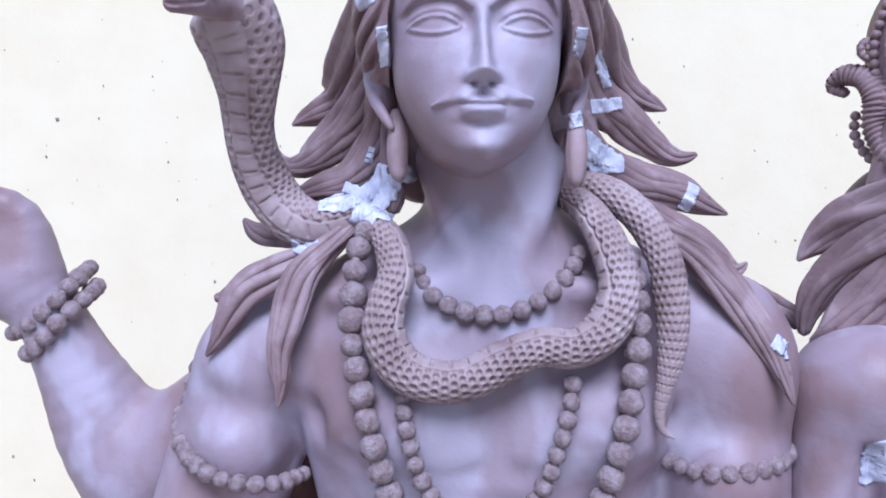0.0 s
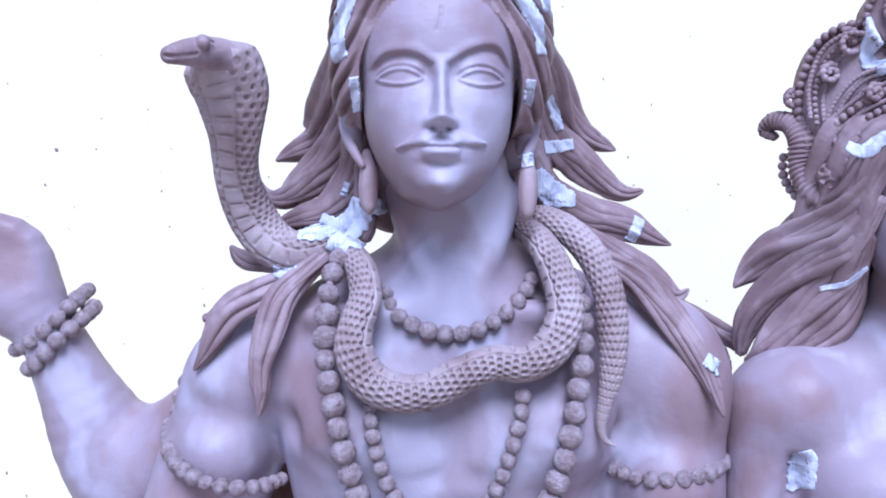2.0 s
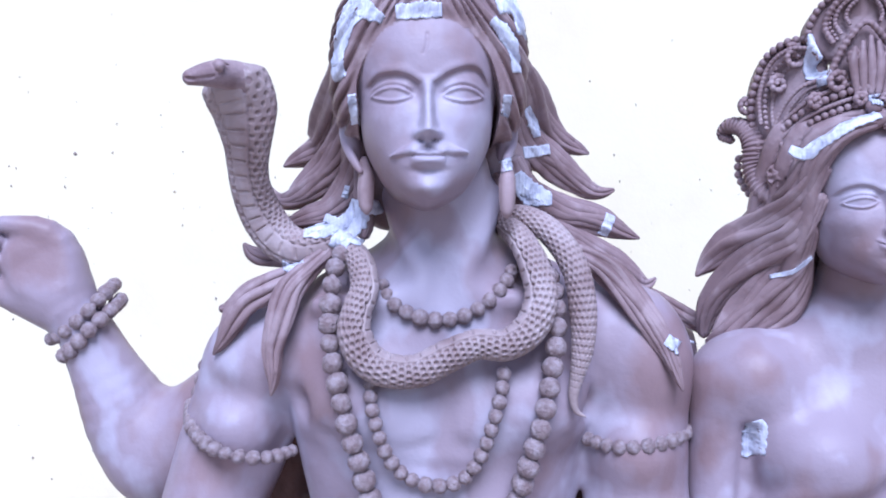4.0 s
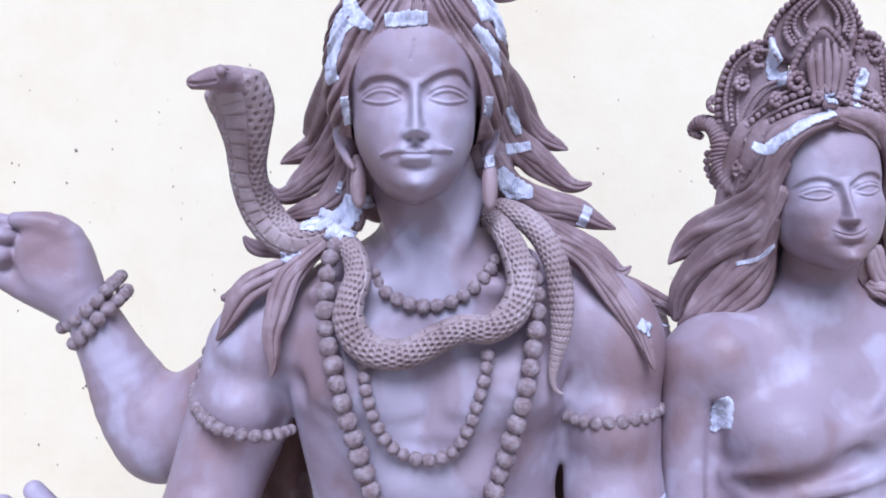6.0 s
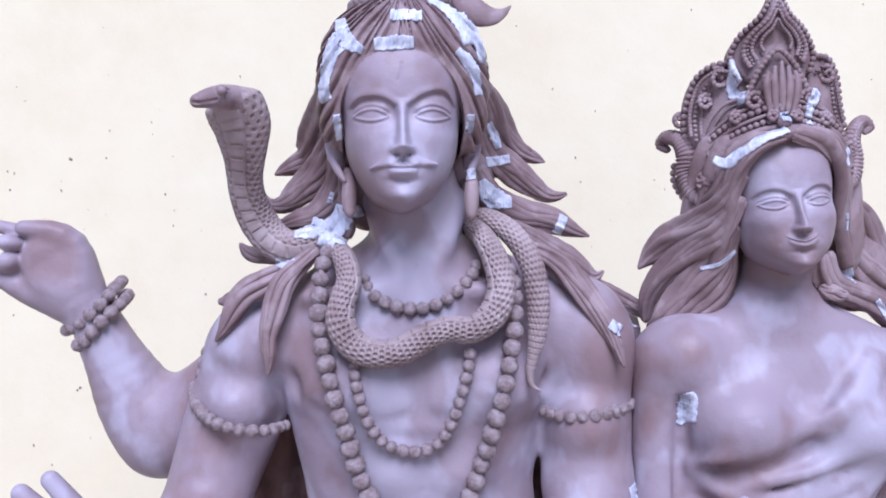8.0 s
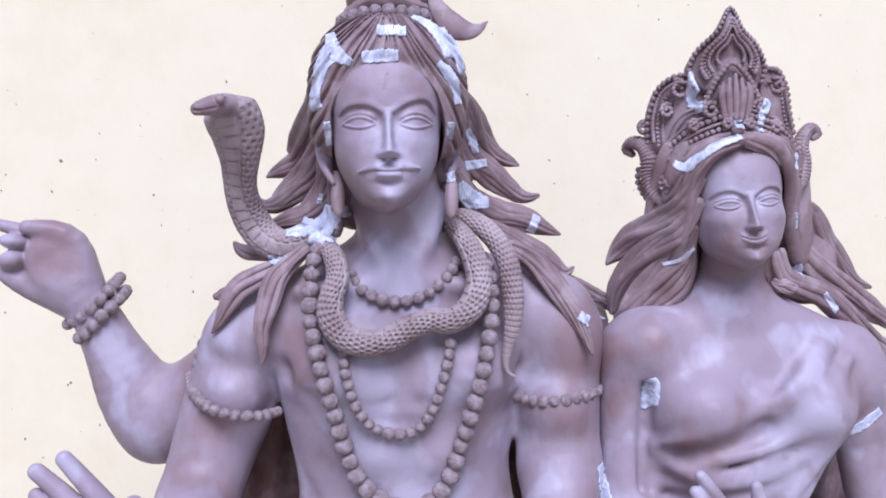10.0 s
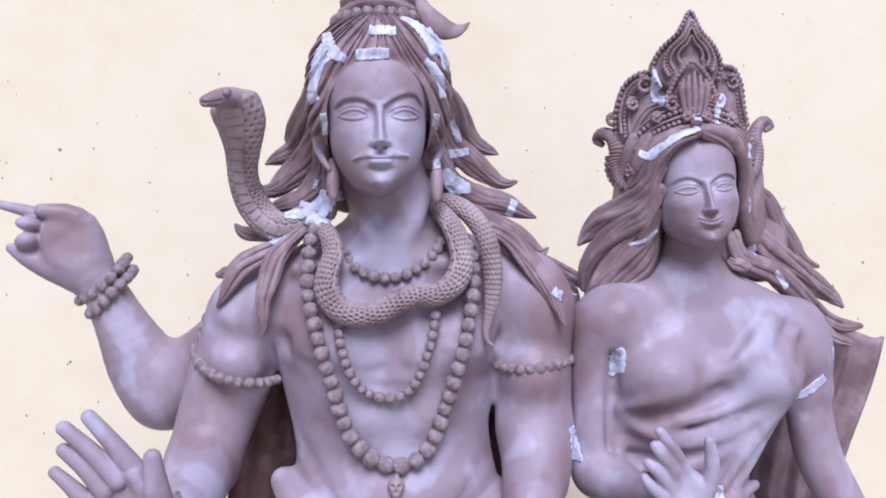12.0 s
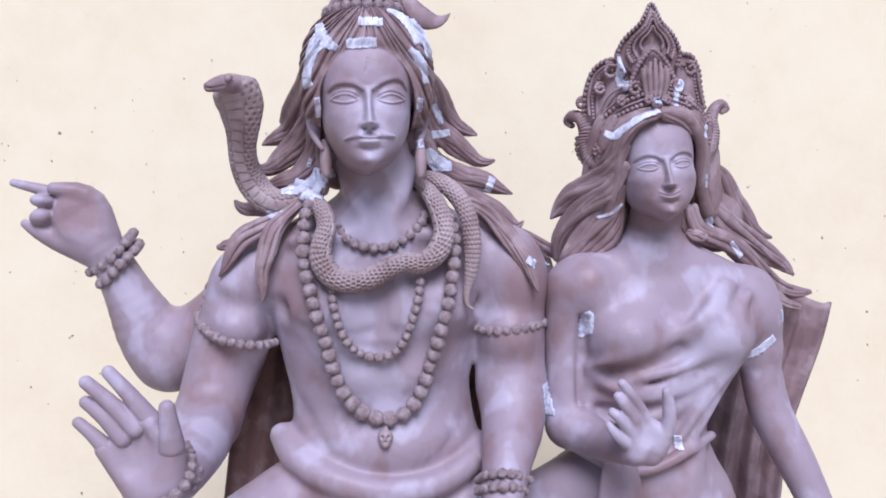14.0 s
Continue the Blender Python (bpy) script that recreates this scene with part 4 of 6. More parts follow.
    # hair: parted swathes, mass behind and loose locks
    c = Field((0.32, 0.68, 1.27), (0.74, 1.05, 1.72), 0.0026)
    c.ell((0.5611, 0.858, 1.5398), (0.0821, 0.095, 0.0723), 0.01)
    c.ell((0.4832, 0.903, 1.4146), (0.075, 0.050, 0.090), 0.03, -20)
    c.ell((0.6783, 0.913, 1.412), (0.060, 0.050, 0.085), 0.03, 20)
    c.ell((0.6408, 0.87, 1.494), (0.034, 0.055, 0.085), 0.02)
    c.ell((0.6441, 0.87, 1.4316), (0.030, 0.050, 0.06), 0.02)
    near = [(0.5180, 0.722, 1.5650, 0.0085), (0.4780, 0.730, 1.5483, 0.0105), (0.4585, 0.750, 1.5081, 0.0100), (0.4550, 0.776, 1.4537, 0.0100), (0.45, 0.815, 1.3967, 0.0107)]
    far = [(0.5290, 0.722, 1.5665, 0.0085), (0.5720, 0.734, 1.5541, 0.0095), (0.5980, 0.756, 1.5142, 0.0090), (0.6080, 0.785, 1.4624, 0.0090), (0.6353, 0.82, 1.4039, 0.0107)]
    for k in range(4):
        o = 0.0125 * k
        c.chain([(q[0] - o * (0.3 if i == 0 else 1), q[1] + 1.5 * o, q[2] + 0.5 * o * (i < 2), q[3]) for i, q in enumerate(near)], 0.0015, 18)
        c.chain([(q[0] + o * (0.3 if i == 0 else 1), q[1] + 1.5 * o, q[2] + 0.5 * o * (i < 2), q[3]) for i, q in enumerate(far)], 0.0015, 18)
    v, f = c.mesh()
    out.add(v, f, 1)
    for pts in female_locks():
        out.lock(pts)
    # draped lower body
    x, fr, z0, rx, ry = (0.5161, 0.76, 0.799, 0.21, 0.13)
    prof = [(z0 + 0.05, rx * 0.98, ry), (z0 - 0.15, rx * 1.05, ry * 1.15), (0.45, rx * 1.05, ry * 1.25), (0.12, rx * 1.2, ry * 1.4), (0.0, rx * 1.3, ry * 1.5)]
    ringn = 48
    verts, faces = [], []
    for j, (z, a, bb) in enumerate(prof):
        for i in range(ringn):
            t = 2 * math.pi * i / ringn
            w = 1 + 0.03 * j * math.cos(10 * t)
            verts.append((x + a * w * math.cos(t), fr + ry + bb * w * math.sin(t), z))
    for j in range(len(prof) - 1):
        for i in range(ringn):
            k = (i + 1) % ringn
            faces.append((j * ringn + i, (j + 1) * ringn + i, (j + 1) * ringn + k, j * ringn + k))
    out.add(verts, faces, 0)
    ob = out.build("female_figure_statue", [SLIP, BROWN])
    return tagged(ob, "life-size grey clay statue of a smiling woman in draped cloth", "statue")


def female_locks():
    return [
        [(0.4594, 0.745, 1.5201, 0.0145), (0.4461, 0.77, 1.4851, 0.0181), (0.4236, 0.81, 1.4538, 0.0203), (0.3946, 0.85, 1.4295, 0.0192), (0.3695, 0.87, 1.4079, 0.008), (0.3602, 0.87, 1.399, 0.0018)],
        [(0.4641, 0.76, 1.4883, 0.013), (0.4477, 0.79, 1.444, 0.02), (0.4201, 0.83, 1.4154, 0.0224), (0.3966, 0.86, 1.385, 0.0194), (0.3831, 0.88, 1.3534, 0.0143), (0.3787, 0.89, 1.3213, 0.0054)],
        [(0.4618, 0.78, 1.4518, 0.0132), (0.4582, 0.81, 1.4145, 0.0186), (0.4329, 0.83, 1.3801, 0.0224), (0.4099, 0.845, 1.3494, 0.0209), (0.3882, 0.85, 1.323, 0.014), (0.3726, 0.86, 1.3138, 0.0044)],
        [(0.4639, 0.8, 1.4314, 0.0118), (0.4683, 0.82, 1.3971, 0.0154), (0.4549, 0.83, 1.3622, 0.0172), (0.4307, 0.84, 1.3359, 0.0139), (0.4063, 0.85, 1.3227, 0.007)],
        [(0.5078, 0.718, 1.5606, 0.0063), (0.4742, 0.722, 1.5483, 0.0103), (0.4541, 0.742, 1.5182, 0.012), (0.4536, 0.767, 1.4806, 0.0123), (0.4589, 0.79, 1.4396, 0.01)],
        [(0.5019, 0.722, 1.5604, 0.0071), (0.4671, 0.73, 1.5429, 0.0111), (0.449, 0.752, 1.5126, 0.0129), (0.4407, 0.78, 1.4817, 0.0149), (0.4237, 0.81, 1.4625, 0.0136), (0.4072, 0.83, 1.4436, 0.0052)],
        [(0.5178, 0.718, 1.5614, 0.0063), (0.5553, 0.732, 1.5526, 0.0088), (0.5925, 0.757, 1.529, 0.0081), (0.6129, 0.782, 1.4958, 0.0083), (0.6241, 0.8, 1.4599, 0.0076), (0.632, 0.81, 1.4429, 0.0034)],
        [(0.6389, 0.84, 1.4935, 0.0139), (0.6805, 0.87, 1.4635, 0.0213), (0.7135, 0.89, 1.4271, 0.0198), (0.7374, 0.9, 1.4037, 0.0163), (0.7637, 0.905, 1.3676, 0.0109), (0.7995, 0.91, 1.3547, 0.0027)],
        [(0.6196, 0.82, 1.4479, 0.0154), (0.6512, 0.85, 1.413, 0.0227), (0.693, 0.87, 1.3809, 0.0213), (0.7383, 0.885, 1.357, 0.0161), (0.7942, 0.9, 1.323, 0.0163), (0.8337, 0.91, 1.2983, 0.0082), (0.8422, 0.91, 1.282, 0.0018)],
        [(0.5963, 0.81, 1.4128, 0.0153), (0.6091, 0.82, 1.3776, 0.0188), (0.6546, 0.84, 1.359, 0.0173), (0.706, 0.86, 1.3397, 0.0159), (0.7537, 0.88, 1.3014, 0.0143), (0.8026, 0.9, 1.2618, 0.0145), (0.8474, 0.91, 1.2506, 0.011), (0.8771, 0.91, 1.2519, 0.0037)],
        [(0.5927, 0.81, 1.3674, 0.0076), (0.603, 0.805, 1.3621, 0.0101), (0.6163, 0.803, 1.3602, 0.0084), (0.628, 0.805, 1.36, 0.0034)],
        [(0.6874, 0.86, 1.3491, 0.0141), (0.7321, 0.875, 1.3113, 0.0142), (0.7776, 0.89, 1.2631, 0.0162), (0.8117, 0.9, 1.2334, 0.0127), (0.8546, 0.91, 1.2182, 0.0055)],
        [(0.7461, 0.9, 1.352, 0.0127), (0.7968, 0.905, 1.3181, 0.0127), (0.8422, 0.91, 1.2839, 0.0027)],
    ]


woman = female_figure()


# ---- cobra ----
def scales(pitch, count, plates, depth=0.0034):
    """Staggered round pits all round a snake's body, and smooth cross plates between the two turns given."""
    def carve(u, run, r):
        row = np.floor(run / pitch)
        a = u * count + 0.5 * (row % 2) + 0.08 * np.sin(12.7 * row)
        dv = run - (row + 0.5) * pitch
        du = (a - np.round(a)) * 2 * math.pi * r / count
        size = np.minimum(pitch * (0.39 + 0.03 * np.sin(7.3 * row + 5.1 * np.round(a))), 2.6 * r / count)
        q = np.hypot(du, dv) / size
        pit = -depth * ease((1.2 - q) / 0.75) + 0.2 * depth * bell((q - 1.15) / 0.3)
        pit = pit * np.minimum(1, r / 0.016)
        if plates is None:
            return pit
        lo, hi, step = plates
        on = ease((u - lo) / 0.012) * ease((hi - u) / 0.012)
        seam = np.abs(run / step - np.round(run / step)) * step
        mid = ease((u - lo - 0.02) / 0.03) * ease((hi - 0.02 - u) / 0.03)
        plate = -0.0026 * bell(seam / 0.0012) * mid + 0.0004 * np.sin(2 * math.pi * run / step)
        lip = -0.0026 * bell((u - lo) / 0.008) - 0.0026 * bell((u - hi) / 0.008)
        return pit * (1 - on) + plate * on + lip
    return carve


def cobra():
    s = Solid()
    # raised neck widening into the flat hood
    s.tube([(-0.0634, 0.8, 1.4457, 0.0164), (-0.0864, 0.806, 1.4342, 0.0187), (-0.1137, 0.815, 1.4302, 0.0219), (-0.1397, 0.823, 1.4405, 0.0243), (-0.1579, 0.825, 1.4612, 0.0251), (-0.1679, 0.815, 1.4834, 0.0242), (-0.1716, 0.797, 1.5045, 0.023),
            (-0.171, 0.78, 1.5249, 0.0234), (-0.1685, 0.765, 1.5449, 0.0267), (-0.1673, 0.753, 1.5648, 0.0321), (-0.1677, 0.745, 1.5834, 0.0369), (-0.1712, 0.735, 1.5996, 0.0375), (-0.1755, 0.728, 1.6105, 0.0350), (-0.1790, 0.727, 1.6190, 0.0220)],
           0, 120, 260, flats=(0.95, 0.95, 0.95, 0.9, 0.85, 0.8, 0.72, 0.6, 0.46, 0.36, 0.32, 0.32, 0.4, 0.5), carve=scales(0.0082, 15, (0.215, 0.375, 0.0185), 0.0026))
    # flat head with eyes, nostril and the line of the mouth
    k = Field((-0.24, 0.63, 1.56), (-0.13, 0.79, 1.65), 0.0012)
    k.chain([(-0.2040, 0.672, 1.6000, 0.0082), (-0.1957, 0.683, 1.6048, 0.0112), (-0.1860, 0.7, 1.6098, 0.0142), (-0.1744, 0.722, 1.6128, 0.0162), (-0.1600, 0.738, 1.6084, 0.0165)], 0.006, 16)
    k.ell((-0.1765, 0.738, 1.6150), (0.030, 0.018, 0.0125), 0.012, -8)
    k.ell((-0.1785, 0.685, 1.6150), (0.0066, 0.0064, 0.0062), 0.001)
    k.chain([(-0.1870, 0.684, 1.6155, 0.0012), (-0.1790, 0.684, 1.6205, 0.0018), (-0.1710, 0.693, 1.6180, 0.0012)], 0.002, 8)
    k.ell((-0.2008, 0.664, 1.6062), (0.0024, 0.005, 0.0022), 0.001, cut=True)
    k.chain([(-0.2130, 0.664, 1.5975, 0.0014), (-0.1957, 0.668, 1.5975, 0.0022), (-0.1830, 0.682, 1.6035, 0.0016)], 0.001, 8, cut=True)
    v, f = k.mesh(1)
    s.add(v, f, 1)
    # loop across the chest and the tail over the far shoulder
    s.tube([(-0.0639, 0.79, 1.4402, 0.0103), (-0.0523, 0.775, 1.4287, 0.0131), (-0.0402, 0.758, 1.4103, 0.0151), (-0.0356, 0.742, 1.3856, 0.0156), (-0.0426, 0.731, 1.3615, 0.0161), (-0.0443, 0.724, 1.3376, 0.0181), (-0.0311, 0.719, 1.3123, 0.0187), (-0.0083, 0.715, 1.3007, 0.0179), (0.0225, 0.714, 1.3003, 0.0172), (0.0536, 0.715, 1.3149, 0.0172), (0.0848, 0.717, 1.3273, 0.0159), (0.1159, 0.718, 1.3268, 0.0166), (0.1421, 0.722, 1.3448, 0.018), (0.1539, 0.731, 1.3763, 0.0175), (0.1482, 0.748, 1.4116, 0.0164), (0.1354, 0.772, 1.441, 0.0145), (0.1197, 0.81, 1.4605, 0.0128)], 0, 110, 620, carve=scales(0.0074, 16, (0.355, 0.50, 0.0190)))
    s.tube([(0.1186, 0.815, 1.4691, 0.0113), (0.1413, 0.795, 1.4663, 0.0134), (0.1637, 0.775, 1.4532, 0.0146), (0.1835, 0.76, 1.4293, 0.0151), (0.1959, 0.748, 1.4003, 0.0149), (0.2002, 0.741, 1.3684, 0.0148), (0.2008, 0.738, 1.3403, 0.0134), (0.198, 0.736, 1.3137, 0.0112), (0.1927, 0.736, 1.2899, 0.0077), (0.1889, 0.736, 1.2703, 0.0053), (0.1915, 0.736, 1.2548, 0.0035), (0.202, 0.736, 1.2476, 0.0011)], 0, 100, 330, carve=scales(0.0074, 15, None, 0.0026))
    ob = s.build("cobra_statue", [SNAKE, BROWN])
    return tagged(ob, "brown clay cobra with raised hood and pitted scales round the neck", "snake statue")


cobra()


# ---- strings of beads ----
def bead_mesh(name="bead"):
    bm = bmesh.new()
    bmesh.ops.create_icosphere(bm, subdivisions=3, radius=1.0)
    for v in bm.verts:
        d = v.co.normalized()
        v.co = d * (1.0 + 0.10 * noise.noise(d * 3.1) + 0.10 * abs(noise.noise(d * 5.3)))
    me = bpy.data.meshes.new(name)
    bm.to_mesh(me)
    bm.free()
    me.materials.append(BEAD)
    me.shade_smooth()
    return me


BEADS = [bead_mesh() for _ in range(1)]


def bead_string(name, label, category, lines, closeness=0.93, group=""):
    """Beads along each line of (x, y, z, radius) places; the thread is hidden inside them."""
    root = new(name)
    root.location = lines[0][0][:3]
    bpy.context.view_layer.update()
    inv = Matrix.Translation(root.location).inverted()
    rnd = random.Random(len(lines) * 31 + len(label))
    cord = Solid()
    for pts in lines:
        p = spline(pts, 400)
        run = np.concatenate([[0], np.cumsum(np.linalg.norm(np.diff(p[:, :3], axis=0), axis=1))])
        s = 0.0
        cord.tube([(*(q[:3]), q[3] * 0.35) for q in p[::20]], 0, 8, 60)
        while s <= run[-1]:
            q = [np.interp(s, run, p[:, i]) for i in range(4)]
            r = q[3] * rnd.uniform(0.93, 1.07)
            ob = new("bead", BEADS[0])
            ob.parent = root
            turn = Euler([rnd.uniform(0, 6.28) for _ in range(3)])
            ob.matrix_basis = inv @ Matrix.LocRotScale(q[:3], turn, (r, r, r * rnd.uniform(0.9, 1.0)))
            s += 2 * q[3] * closeness
    c = cord.build("cord", [BEAD])
    c.parent = root
    c.matrix_parent_inverse = inv
    return tagged(root, label, category, group)


mala = bead_string("bead_necklace", "long clay bead necklace with a small pendant on the chest", "necklace",
                   [[(-0.0558, 0.782, 1.4349, 0.0104), (-0.0687, 0.757, 1.4099, 0.0112), (-0.0724, 0.744, 1.3714, 0.0115), (-0.0718, 0.734, 1.3261, 0.0114), (-0.0641, 0.726, 1.2884, 0.0118), (-0.0532, 0.721, 1.2454, 0.0118), (-0.041, 0.73, 1.2036, 0.0119), (-0.0271, 0.742, 1.1515, 0.0124), (-0.0099, 0.749, 1.1112, 0.0125),
                     (0.0197, 0.75, 1.0823, 0.0125), (0.0553, 0.747, 1.0722, 0.0125), (0.0908, 0.75, 1.0832, 0.0125), (0.1136, 0.749, 1.1159, 0.0125), (0.1287, 0.742, 1.16, 0.012), (0.1427, 0.724, 1.2077, 0.0118), (0.156, 0.72, 1.2533, 0.0118), (0.1661, 0.728, 1.3028, 0.0118), (0.173, 0.74, 1.3483, 0.011), (0.1701, 0.757, 1.3903, 0.0102), (0.1508, 0.792, 1.4296, 0.0095)]])
pend = Field((0.02, 0.69, 1.00), (0.12, 0.80, 1.11), 0.0016)
pend.ell((0.0527, 0.742, 1.0448), (0.0125, 0.014, 0.0125), 0.004)
pend.ell((0.0525, 0.74, 1.0333), (0.008, 0.011, 0.007), 0.006)
pend.ell((0.0469, 0.729, 1.0462), (0.0036, 0.006, 0.0036), 0.001, cut=True)
pend.ell((0.0578, 0.729, 1.0457), (0.0036, 0.006, 0.0036), 0.001, cut=True)
pend.ell((0.0522, 0.729, 1.0387), (0.0018, 0.004, 0.0022), 0.001, cut=True)
pend.chain([(0.0539, 0.744, 1.0545, 0.0037), (0.0551, 0.746, 1.065, 0.0037)], 0.002)
pv, pf = pend.mesh()
ps = Solid()
ps.add(pv, pf)
pendant = ps.build("pendant", [BEAD])
pendant.parent, pendant.matrix_parent_inverse = mala, Matrix.Translation(mala.location).inverted()
pendant["label"] = "small carved clay pendant"
bead_string("bead_necklace", "short clay bead necklace hanging under the snake", "necklace",
            [[(-0.0292, 0.73, 1.2982, 0.0073), (-0.0278, 0.722, 1.2716, 0.0077), (-0.022, 0.72, 1.2428, 0.0082), (-0.0111, 0.724, 1.2115, 0.0082), (0.0081, 0.732, 1.1864, 0.0082), (0.0369, 0.736, 1.1749, 0.0082), (0.0679, 0.734, 1.1805, 0.0082), (0.0881, 0.726, 1.2064, 0.0082), (0.1011, 0.72, 1.2411, 0.0082), (0.1109, 0.72, 1.2772, 0.0082), (0.1147, 0.728, 1.3039, 0.0077)]])
bead_string("bead_necklace", "clay bead choker lying on the collar bones", "necklace",
            [[(-0.0174, 0.767, 1.389, 0.0075), (-0.0066, 0.756, 1.3702, 0.0084), (0.0151, 0.749, 1.3569, 0.0088), (0.0424, 0.746, 1.3509, 0.0088), (0.0738, 0.748, 1.3558, 0.0088), (0.1004, 0.755, 1.3719, 0.0088), (0.1182, 0.764, 1.3904, 0.0084), (0.1314, 0.782, 1.4114, 0.0076)]])
bead_string("bead_armband", "clay bead armband round the upper arm", "armband",
            [[(-0.267, 0.897, 1.2362, 0.0092), (-0.2518, 0.842, 1.2232, 0.0089), (-0.2267, 0.802, 1.2104, 0.0086), (-0.1991, 0.782, 1.2016, 0.0085), (-0.1716, 0.779, 1.1964, 0.0085), (-0.1456, 0.792, 1.194, 0.0081), (-0.1276, 0.827, 1.1941, 0.0073)], [(-0.2414, 0.867, 1.2891, 0.009), (-0.2467, 0.862, 1.268, 0.009), (-0.2518, 0.867, 1.2462, 0.0085)]], group="armbands")
bead_string("bead_armband", "clay bead armband round the hanging upper arm", "armband",
            [[(0.2103, 0.842, 1.2127, 0.0079), (0.2211, 0.807, 1.2079, 0.0082), (0.2459, 0.779, 1.2062, 0.0085), (0.2756, 0.772, 1.2089, 0.0085), (0.3078, 0.787, 1.2122, 0.0086), (0.3458, 0.842, 1.2137, 0.0079)]], group="armbands")
bead_string("bead_bracelet", "double clay bead bracelet on the raised wrist", "bracelet",
            [[(-0.3968, 0.98, 1.3873, 0.0097), (-0.3957, 0.935, 1.3725, 0.0105), (-0.4113, 0.915, 1.3488, 0.0104), (-0.4348, 0.918, 1.3292, 0.0104), (-0.4629, 0.94, 1.3171, 0.0095)], [(-0.3847, 0.97, 1.3662, 0.0096), (-0.3863, 0.935, 1.3531, 0.0105), (-0.4037, 0.91, 1.3288, 0.0103), (-0.4271, 0.916, 1.3051, 0.0104), (-0.4537, 0.94, 1.2905, 0.0095)]], group="bracelets")
bead_string("bead_bracelet", "clay bead bracelet on the wrist of the open palm", "bracelet",
            [[(-0.2454, 0.655, 1.0645, 0.0069), (-0.2295, 0.605, 1.0579, 0.0083), (-0.2269, 0.585, 1.042, 0.0082), (-0.2312, 0.57, 1.0289, 0.0089), (-0.2432, 0.56, 1.0167, 0.0088), (-0.2612, 0.555, 1.0082, 0.0088)], [(-0.2353, 0.67, 1.0503, 0.007), (-0.2233, 0.625, 1.0361, 0.0076), (-0.2248, 0.605, 1.0203, 0.0075), (-0.2301, 0.59, 1.0088, 0.0074)]], group="bracelets")
bead_string("bead_bracelet", "double clay bead bracelet on the lowered wrist", "bracelet",
            [[(0.2005, 0.722, 0.9724, 0.0073), (0.2098, 0.684, 0.9906, 0.0079), (0.2351, 0.668, 0.9964, 0.0083), (0.2618, 0.682, 0.9869, 0.0079), (0.284, 0.712, 0.9712, 0.0072)], [(0.1988, 0.712, 0.9571, 0.0072), (0.2094, 0.672, 0.9735, 0.0083), (0.2327, 0.656, 0.9796, 0.0086), (0.2574, 0.67, 0.9718, 0.0079), (0.2761, 0.702, 0.9544, 0.0072)]], group="bracelets")


# ---- earrings and crescent ----
def earring(label, pts, cap):
    s = Solid()
    s.tube(pts, 0, 18, 30, 0.9, (0, -1, 0), 6, 0.06)
    s.tube(cap, 0, 14, 10)
    return tagged(s.build("earring", [BROWN]), label, "earring", "earrings of the male figure")


earring("long brown clay drop earring", [(-0.0343, 0.747, 1.5204, 0.0055), (-0.0335, 0.742, 1.5071, 0.0083), (-0.0338, 0.74, 1.4887, 0.0087), (-0.0332, 0.74, 1.4724, 0.0064), (-0.0325, 0.742, 1.4662, 0.0018)], [(-0.0361, 0.752, 1.5283, 0.0046), (-0.0352, 0.749, 1.5206, 0.0065), (-0.0344, 0.747, 1.5149, 0.0046)])
earring("long brown clay drop earring with a paper strip", [(0.1194, 0.747, 1.5174, 0.0055), (0.1197, 0.742, 1.5039, 0.0083), (0.1192, 0.74, 1.4854, 0.0087), (0.1189, 0.74, 1.4688, 0.0064), (0.1189, 0.742, 1.4616, 0.0018)], [(0.12, 0.752, 1.5272, 0.0046), (0.1196, 0.749, 1.5194, 0.0065), (0.1193, 0.747, 1.5137, 0.0046)])
crescent = Solid()
crescent.tube([(0.0959, 0.76, 1.7861, 0.0028), (0.1042, 0.755, 1.7552, 0.0121), (0.1247, 0.75, 1.7282, 0.0176), (0.1459, 0.75, 1.7209, 0.013), (0.1618, 0.75, 1.7247, 0.0065), (0.1731, 0.75, 1.7341, 0.0009)], 0, 20, 40, 0.45, (0, -1, 0))
tagged(crescent.build("crescent_ornament", [BROWN]), "brown clay crescent moon fixed in the hair knot", "ornament")
bead_string("bead_hairband", "ring of clay beads round the hair knot", "hairband",
            [[(0.0384 + 0.068 * math.cos(a), 0.798 + 0.068 * math.sin(a), 1.742, 0.0095) for a in np.linspace(math.pi, 2 * math.pi, 14)]])


